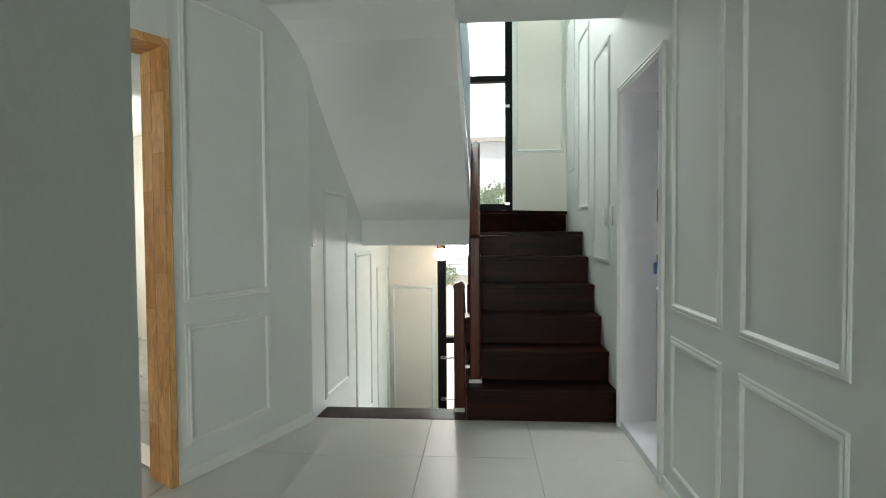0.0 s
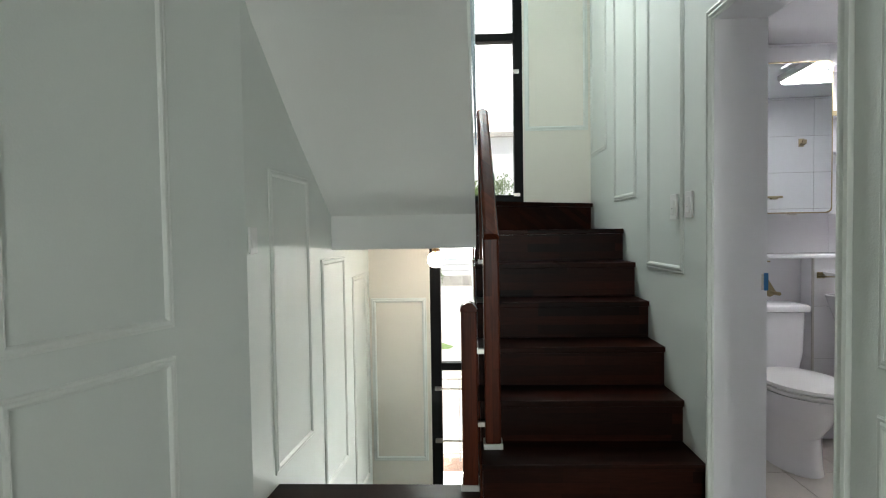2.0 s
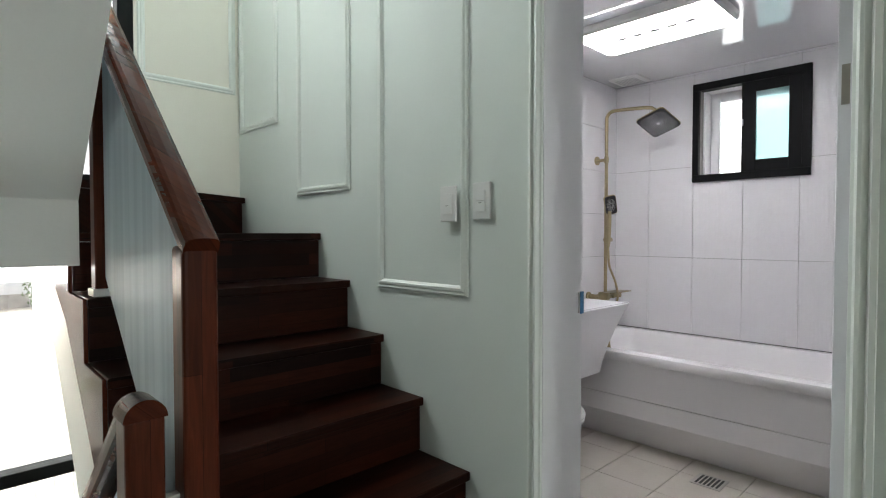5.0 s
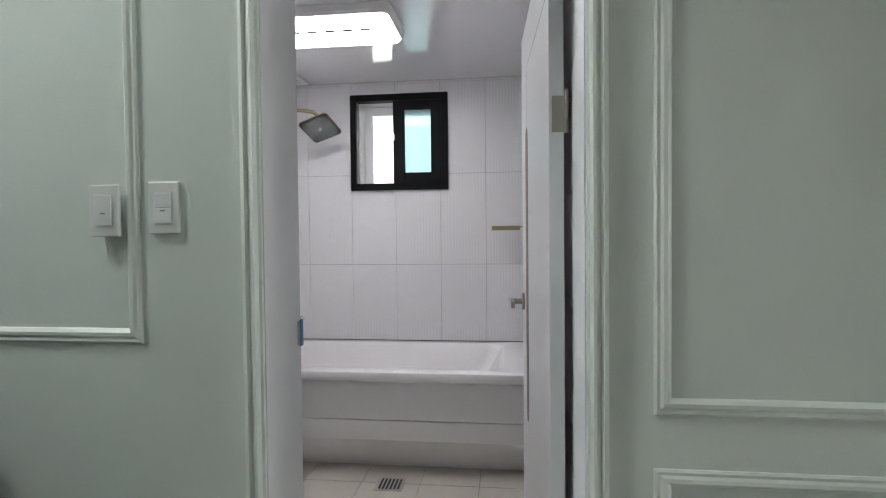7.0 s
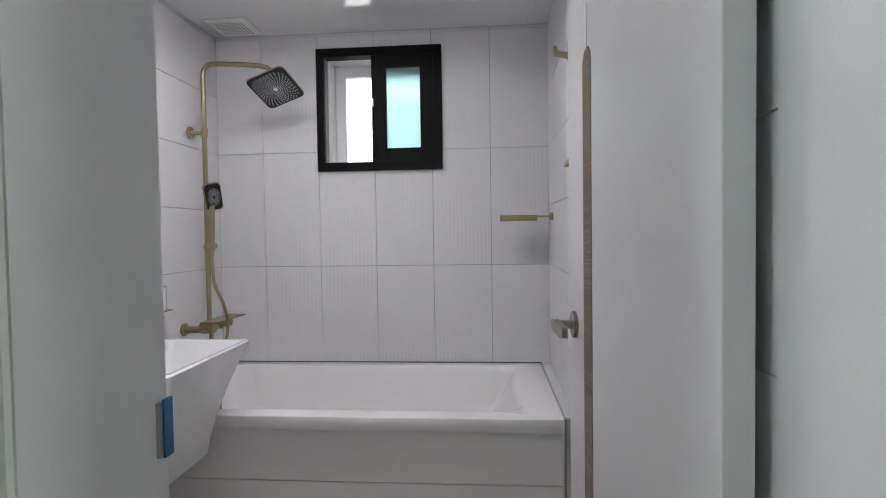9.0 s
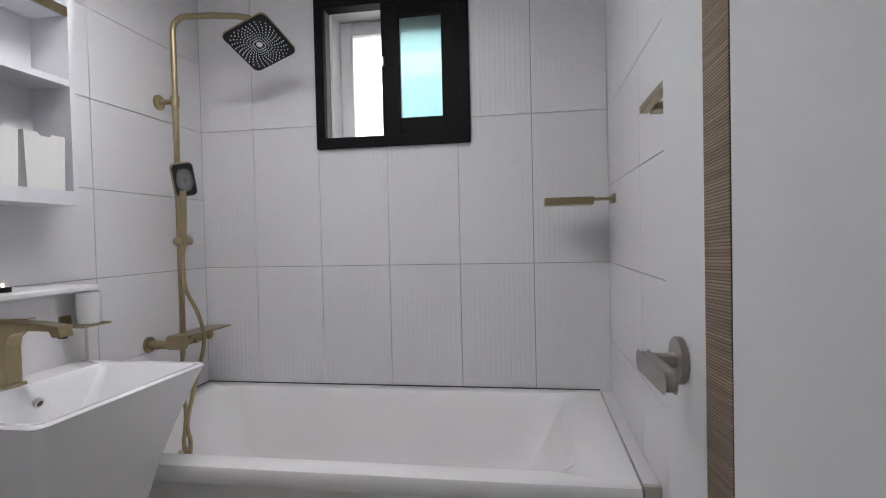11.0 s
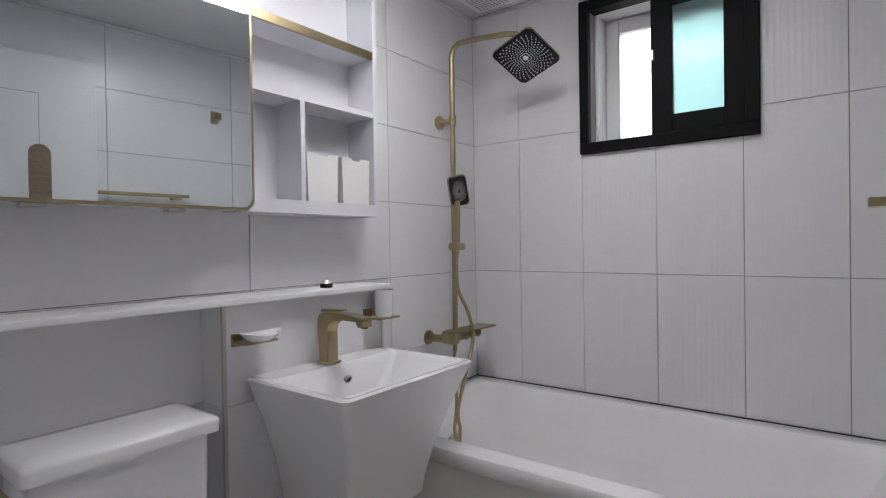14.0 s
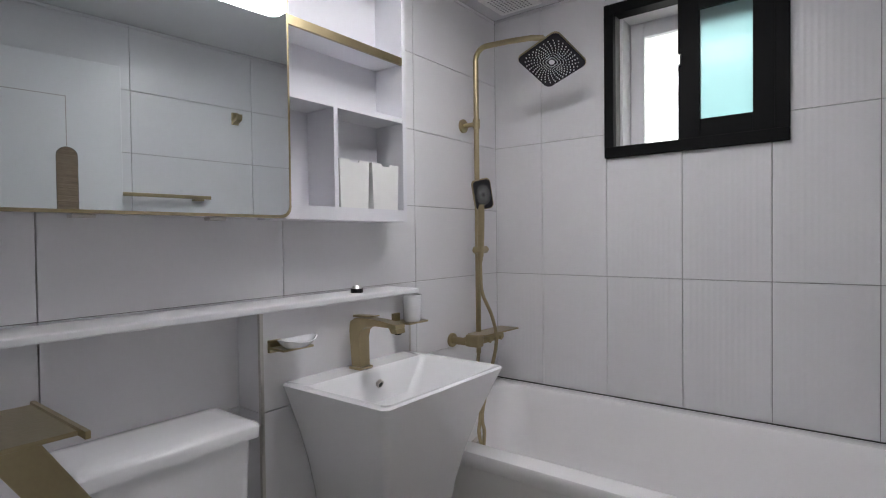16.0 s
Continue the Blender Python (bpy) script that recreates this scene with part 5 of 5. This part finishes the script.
util_pipe("flue", ((4.29, 1.10, 1.82), (4.29, 1.11, 1.92), (4.29, 1.19, 2.03), (4.29, 1.36, 2.07), (4.29, 1.50, 2.10), (4.29, 1.61, 2.10)), 0.050, STEEL, "ribbed aluminium flue")
util_pipe("flue", ((4.27, 1.25, 1.82), (4.27, 1.25, 1.90), (4.27, 1.29, 1.97), (4.27, 1.38, 1.985), (4.27, 1.50, 1.985), (4.27, 1.61, 1.985)), 0.045, STEEL)
for k in range(7):
    y = 1.33 + 0.028 * k
    part("flue_rib", rod(ML @ Vector((4.27, y, 1.985)), ML @ Vector((4.27, y + 0.010, 1.985)), 0.050, segs=20), STEEL, boiler)
for a in (1.10, 1.25):
    part("flue_collar", rod(ML @ Vector((4.28, a, 1.815)), ML @ Vector((4.28, a, 1.865)), 0.056, segs=20), STEEL, boiler)
part("pipe_wrap", box(4.30, 4.38, 1.07, 1.21, 0.83, 1.13, m=ML), RED, boiler, "red pipe insulation", bevel=0.02)
part("pipe_wrap", box(4.27, 4.33, 1.06, 1.17, 0.79, 0.85, m=ML), RED, boiler, "red pipe insulation", bevel=0.02)
util_pipe("pipe", ((4.24, 1.255, 1.14), (4.24, 1.255, 0.98), (4.24, 1.235, 0.86), (4.24, 1.17, 0.77), (4.24, 1.12, 0.745)), 0.032, PLASTIC, "white drain pipe")
util_pipe("pipe", ((4.23, 1.19, 1.14), (4.23, 1.18, 0.98), (4.23, 1.13, 0.88), (4.23, 1.06, 0.85)), 0.014, PLASTIC)
util_pipe("gas_hose", ((4.22, 1.345, 1.14), (4.22, 1.345, 0.95), (4.22, 1.35, 0.78), (4.22, 1.40, 0.68), (4.22, 1.455, 0.76), (4.22, 1.475, 0.95), (4.22, 1.475, 1.14)), 0.016, ORANGE, "orange rubber hose")
part("valve", rod(ML @ Vector((4.22, 1.345, 0.96)), ML @ Vector((4.22, 1.345, 1.05)), 0.022, segs=14), STEEL, boiler)
util_pipe("cable", ((4.36, 1.06, 0.73), (4.36, 1.12, 0.66), (4.36, 1.22, 0.68), (4.36, 1.30, 0.80)), 0.005, PLASTIC)
up = thing("junction_box", "small white plastic junction box on the utility wall", "junction box", tuple(ML @ Vector((4.39, 1.09, 2.1))))
part("cover", box(4.365, 4.40, 1.05, 1.13, 2.07, 2.17, m=ML), PLASTIC, up, bevel=0.004)
sk = thing("power_socket", "white double power socket on the utility wall", "socket", tuple(ML @ Vector((4.05, 1.59, 0.78))))
part("plate", box(3.99, 4.11, 1.586, 1.60, 0.73, 0.83, m=ML), PLASTIC, sk, bevel=0.003)

ud = thing("floor_drain", "square dark steel floor drain grate in the utility floor", "drain", tuple(ML @ Vector((2.31, 0.81, 0.005))))
part("rim", box(2.24, 2.38, 0.74, 0.88, 0.004, 0.009, m=ML), STEEL, ud)
# shade of the grate openings, laid on as dark strips
for k in range(6):
    part("slot_shade", box(2.255, 2.365, 0.752 + 0.020 * k, 0.765 + 0.020 * k, 0.0088, 0.0098, m=ML), DARK, ud)

# sliding door of the utility room
sd = thing("sliding_door", "white sliding door with frosted patterned glass and a brown lower panel, half open", "door", tuple(ML @ Vector((1.2, 0.05, 0))))
part("track", box(S0, S1, 0.0, 0.13, 0.0, 0.02, m=ML), STEEL, sd, "steel floor track")
part("head_track", box(S0, S1, -0.005, 0.145, 1.97, 2.03, m=ML), PLASTIC, sd)
part("frame_post", box(S1 - 0.05, S1, -0.005, 0.145, 0.0, 1.97, m=ML), PLASTIC, sd)
for n_, (a, b, w0, w1) in enumerate(((1.06, 1.63, 0.02, 0.055), (1.03, 1.60, 0.075, 0.11))):
    part("stile", box(a, a + 0.075, w0, w1, 0.022, 1.968, m=ML), PLASTIC, sd, bevel=0.004)
    part("stile", box(b - 0.075, b, w0, w1, 0.022, 1.968, m=ML), PLASTIC, sd, bevel=0.004)
    part("rail", box(a + 0.075, b - 0.075, w0, w1, 0.022, 0.13, m=ML), PLASTIC, sd, bevel=0.004)
    part("rail", box(a + 0.075, b - 0.075, w0, w1, 0.60, 0.68, m=ML), PLASTIC, sd, bevel=0.004)
    part("rail", box(a + 0.075, b - 0.075, w0, w1, 1.88, 1.968, m=ML), PLASTIC, sd, bevel=0.004)
    part("lower_panel", box(a + 0.07, b - 0.07, w0 + 0.012, w1 - 0.012, 0.12, 0.61, m=ML), material("brown_panel", (0.10, 0.075, 0.06), 0.5) if n_ == 0 else bpy.data.materials["brown_panel"], sd, "brown lower panel")
    part("pane", box(a + 0.07, b - 0.07, w0 + 0.014, w1 - 0.014, 0.67, 1.89, m=ML), FROST_WHITE, sd, "frosted glass pane").visible_shadow = False
bm = bmesh.new()
for i in range(7):
    for j in range(4):
        c = ML @ Vector((1.15 + 0.064 * i, 0.032, 1.18 + 0.075 * j))
        box(-0.026, 0.026, -0.001, 0.001, -0.026, 0.026, bm, Matrix.Translation(c) @ ML.to_3x3().to_4x4() @ Matrix.Rotation(radians(45), 4, "Y"))
part("glass_pattern", bm, material("etched_pattern", (0.70, 0.71, 0.65), 0.6), sd, "beige lattice pattern band")

# ---- outside ----
PAVING = material("pale_gravel", (0.38, 0.37, 0.34), 0.9, vary=0.15, scale=1.5, bump=0.4, fine=40)
GRASS = material("lawn", (0.10, 0.16, 0.05), 0.9, vary=0.4, scale=3, bump=0.5, fine=50)
LEAF = material("hedge_leaf", (0.10, 0.15, 0.06), 0.7, vary=0.5, scale=5, bump=0.3, fine=30)
STONE = material("boundary_stone", (0.36, 0.35, 0.33), 0.9, vary=0.25, scale=3, bump=0.4)
TERRACE = material("terrace_tile", (0.40, 0.26, 0.20), 0.7, vary=0.15, scale=5, bump=0.1)
tagged(part("ground", box(-400, 400, -400, 400, -1.95, -1.75), PAVING), kind="structure")
random.seed(4)
bm = bmesh.new()
for k in range(9):
    cx_, cy_, r_ = random.uniform(-3, 5), random.uniform(10.5, 17), random.uniform(0.3, 1.0)
    bm_v = [bm.verts.new((cx_ + r_ * random.uniform(0.7, 1.2) * math.cos(a * math.pi / 8), cy_ + r_ * random.uniform(0.7, 1.2) * math.sin(a * math.pi / 8), -1.742)) for a in range(16)]
    bm.faces.new(bm_v)
tagged(part("grass_patches", bm, GRASS), kind="stuff")
tagged(part("terrace", box(-2.5, 3.2, 7.6, 9.3, -1.75, -1.55), TERRACE), kind="structure")
rail = thing("terrace_railing", "white metal railing along the terrace", "railing", (0.4, 9.2, -1.55))
part("top_rail", rod((-2.4, 9.2, -0.55), (3.1, 9.2, -0.55), 0.02), PLASTIC, rail)
part("bottom_rail", rod((-2.4, 9.2, -1.45), (3.1, 9.2, -1.45), 0.015), PLASTIC, rail)
for k in range(46):
    part("baluster", rod((-2.35 + 0.12 * k, 9.2, -1.55), (-2.35 + 0.12 * k, 9.2, -0.55), 0.009, segs=8), PLASTIC, rail)


def shrub(name, c, rx, ry, rz, count, seed, label):
    """A clump of many small leaves with an uneven outline."""
    rnd = random.Random(seed)
    t = thing(name, label, "shrub", (c[0], c[1], c[2] - rz), "shrubs beyond the window")
    part("stem", rod((c[0], c[1], c[2] - rz), (c[0], c[1], c[2]), 0.06, r2=0.02, segs=8), STONE, t)
    bm = bmesh.new()
    for _ in range(count):
        a, b = rnd.uniform(0, 2 * math.pi), rnd.uniform(-1, 1)
        q = (1 - b * b) ** 0.5
        r = rnd.uniform(0.55, 1.08)
        p = Vector((c[0] + rx * q * math.cos(a) * r, c[1] + ry * q * math.sin(a) * r, c[2] + rz * b * r))
        s = rnd.uniform(0.04, 0.09)
        m = Matrix.Translation(p) @ Euler((rnd.uniform(0, 6), rnd.uniform(0, 6), rnd.uniform(0, 6))).to_matrix().to_4x4()
        v = [bm.verts.new(m @ Vector(w)) for w in ((-s, 0, 0), (0, -s * 0.5, 0.01), (s, 0, 0), (0, s * 0.5, 0.01))]
        bm.faces.new(v)
    tagged(part("crown", bm, LEAF, t), kind="stuff")


for sx_, sy_, sz_, r_, n_ in ((-5.2, 30.4, -1.1, 0.65, 500), (-1.2, 30.6, -1.15, 0.6, 500), (3.6, 30.5, -1.05, 0.7, 600), (7.6, 30.3, -1.2, 0.55, 400)):
    shrub("shrub", (sx_, sy_, sz_), r_, r_ * 0.7, sz_ + 1.75, n_, int(sx_ * 10), "low leafy green shrub at the foot of a pale house")
tree = thing("tree", "small leafy tree in front of a pale house", "tree", (1.7, 29.8, -1.75))
part("trunk", tube(curve_pts([(1.7, 29.8, -1.75), (1.74, 29.82, 0.0), (1.68, 29.8, 1.4), (1.75, 29.8, 2.6)]), 0.09), STONE, tree, smooth=True)
rnd = random.Random(11)
for k in range(7):
    a = k * 0.9
    part("limb", rod((1.7, 29.8, 1.3 + 0.15 * k), (1.7 + 0.8 * math.cos(a), 29.8 + 0.6 * math.sin(a), 2.2 + 0.2 * k), 0.04, r2=0.012, segs=7), STONE, tree)
bm = bmesh.new()
for k in range(2600):
    c = Vector((1.7, 29.8, 2.75)) + Vector((0.95 * math.cos(k % 7 * 0.9), 0.6 * math.sin(k % 7 * 0.9), -0.55 + 0.19 * (k % 7)))
    p = c + Vector((rnd.gauss(0, 0.34), rnd.gauss(0, 0.3), rnd.gauss(0, 0.24)))
    sz = rnd.uniform(0.05, 0.10)
    m = Matrix.Translation(p) @ Euler((rnd.uniform(0, 6), rnd.uniform(0, 6), rnd.uniform(0, 6))).to_matrix().to_4x4()
    bm.faces.new([bm.verts.new(m @ Vector(w)) for w in ((-sz, 0, 0), (0, -sz * 0.5, 0.01), (sz, 0, 0), (0, sz * 0.5, 0.01))])
tagged(part("crown", bm, LEAF, tree), kind="stuff")
SIDING = material("pale_siding", (0.66, 0.68, 0.70), 0.6, vary=0.05, scale=1.5, bump=0.05)
house = thing("house", "pale neighbouring house with board siding and a flat roof", "house", (2.5, 34.5, -1.75))
part("wall", box(-9, 14, 31.5, 38, -1.2, 6.1), SIDING, house)
part("plinth", box(-9.02, 14.02, 31.46, 38.02, -1.75, -1.2), STONE, house, "grey plinth")
part("roof", box(-9.3, 14.3, 31.2, 38.3, 6.1, 6.35), STONE, house)
for k in range(9):
    part("board", prism([(-9, 31.498, -1.2 + 0.30 * k), (-9, 31.462, -1.2 + 0.30 * k), (-9, 31.49, -0.91 + 0.30 * k), (-9, 31.498, -0.91 + 0.30 * k)], (0, 0, 0), (23, 0, 0)), SIDING, house)
for k in range(23):
    part("seam", box(-9 + 1.0 * k, -8.94 + 1.0 * k, 31.46, 31.498, 1.6, 6.1), SIDING, house)

# glowing sheets added to whiten the window views and light the reveals
BACKDROP_GLOW = glow("backdrop_sky_glow", (0.97, 0.99, 1.0, 1), 1.25)
tagged(part("backdrop_sky", box(-60, 60, 55.0, 55.2, -1.0, 60), BACKDROP_GLOW), kind="structure")
tagged(part("backdrop_side", box(9.0, 9.1, -8, 16, -1.7, 14), glow("backdrop_side_glow", (0.97, 0.99, 1.0, 1), 1.8)), kind="structure")
seal = part("bath_sealant", box(BX - 0.004, BX - 0.0015, TY0, TY1 - 0.002, TZ - 0.002, TZ + 0.003), DARK)
tagged(seal, kind="structure")
seal = part("bath_sealant", box(TX0 + 0.05, BX - 0.005, TY1 - 0.004, TY1 - 0.0015, TZ - 0.002, TZ + 0.002), DARK)
tagged(seal, kind="structure")

# ---- pieces of floors and walls ----
TILE_MESH = {}


def tile_mesh(sx, sy, sz, mat, key):
    k = (round(sx, 3), round(sy, 3), round(sz, 3), key)
    if k not in TILE_MESH:
        bm = box(-sx / 2, sx / 2, -sy / 2, sy / 2, -sz / 2, sz / 2)
        TILE_MESH[k] = finish(bm, mat, "tile", 0.0008, 1)
    return TILE_MESH[k]


def lay(parent, axis, face, a_lines, b_lines, th, mat, key, skip=None, gap=0.0012):
    """Tiles on a plane. axis 0: plane x=face, a along y, b along z; axis 1: plane y=face, a along x; axis 2: floor."""
    for a0, a1 in zip(a_lines, a_lines[1:]):
        for b0, b1 in zip(b_lines, b_lines[1:]):
            if key == "hall" and (Vector(((a0 + a1) / 2, (b0 + b1) / 2)) - DW0).dot(W) > 0.45 and a1 < -0.7:
                continue
            rects = [(a0, a1, b0, b1)]
            if skip:
                rects = cut(rects[0], skip)
            for p0, p1, q0, q1 in rects:
                if p1 - p0 < 0.008 or q1 - q0 < 0.008:
                    continue
                la, lb = p1 - p0 - 2 * gap, q1 - q0 - 2 * gap
                ca, cb = (p0 + p1) / 2, (q0 + q1) / 2
                if axis == 0:
                    me, loc = tile_mesh(th, la, lb, mat, key), (face, ca, cb)
                elif axis == 1:
                    me, loc = tile_mesh(la, th, lb, mat, key), (ca, face, cb)
                else:
                    me, loc = tile_mesh(la, lb, th, mat, key), (ca, cb, face)
                ob = new("tile", me)
                ob.location = loc
                ob.parent = parent
                ob.matrix_parent_inverse = parent.matrix_basis.inverted()


def cut(r, s):
    """The rectangle r less the rectangle s, as up to four rectangles."""
    a0, a1, b0, b1 = r
    c0, c1, d0, d1 = s
    if a1 <= c0 or a0 >= c1 or b1 <= d0 or b0 >= d1:
        return [r]
    out = []
    if a0 < c0 - 1e-6:
        out.append((a0, c0, b0, b1))
    if a1 > c1 + 1e-6:
        out.append((c1, a1, b0, b1))
    lo_, hi_ = max(a0, c0), min(a1, c1)
    if b0 < d0:
        out.append((lo_, hi_, b0, d0))
    if b1 > d1:
        out.append((lo_, hi_, d1, b1))
    return out


def lines(lo_, hi_, start, step):
    k = math.ceil((lo_ - start) / step + 1e-6)
    out = [lo_]
    while start + k * step < hi_ - 1e-4:
        out.append(start + k * step)
        k += 1
    return out + [hi_]


lay(hall_floor, 2, -0.004, lines(-3.0, XR, 0.337, 0.6), lines(-2.5, 5.19, 4.63, 0.6), 0.008, FLOOR_TILE, "hall", gap=0.0016)
lay(floor_bath, 2, BFZ - 0.004, lines(XB, BX, 2.37, 0.3), lines(BYR, BYL, 5.30, 0.3), 0.008, BATH_FLOOR, "bathfloor", gap=0.0016)
zl = lines(BFZ, BZC, 1.034, 0.6)
lay(wall_bath_window, 0, BX + 0.003, lines(BYR, BYL, 5.287, 0.3), zl, 0.008, RIB_TILE, "rib", (4.987, 5.5872, 1.54, 2.13))
zh = lines(BFZ, BZC, 1.034, 0.3)
lay(wall_bath_basin, 1, BYL + 0.003, lines(XB, BX, 3.243, 0.62), zh, 0.008, WALL_TILE, "side")
lay(wall_bath_door_side, 1, BYR - 0.003, lines(XB, BX, 3.243, 0.62), zh, 0.008, WALL_TILE, "side")
lay(wall_bath_entry, 0, XB + 0.008, lines(5.16, BYL, 5.5, 0.6), zh, 0.006, WALL_TILE, "entry")
lay(ledge_wall, 1, LY + 0.001, [LX0, LX1], lines(BFZ, LZ - 0.019, 0.734, 0.3), 0.007, WALL_TILE, "ledge")
lay(ledge_wall, 0, LX0 + 0.001, lines(LY + 0.003, BYL, 9.0, 0.6), lines(BFZ, LZ - 0.019, 0.734, 0.3), 0.007, WALL_TILE, "ledge")
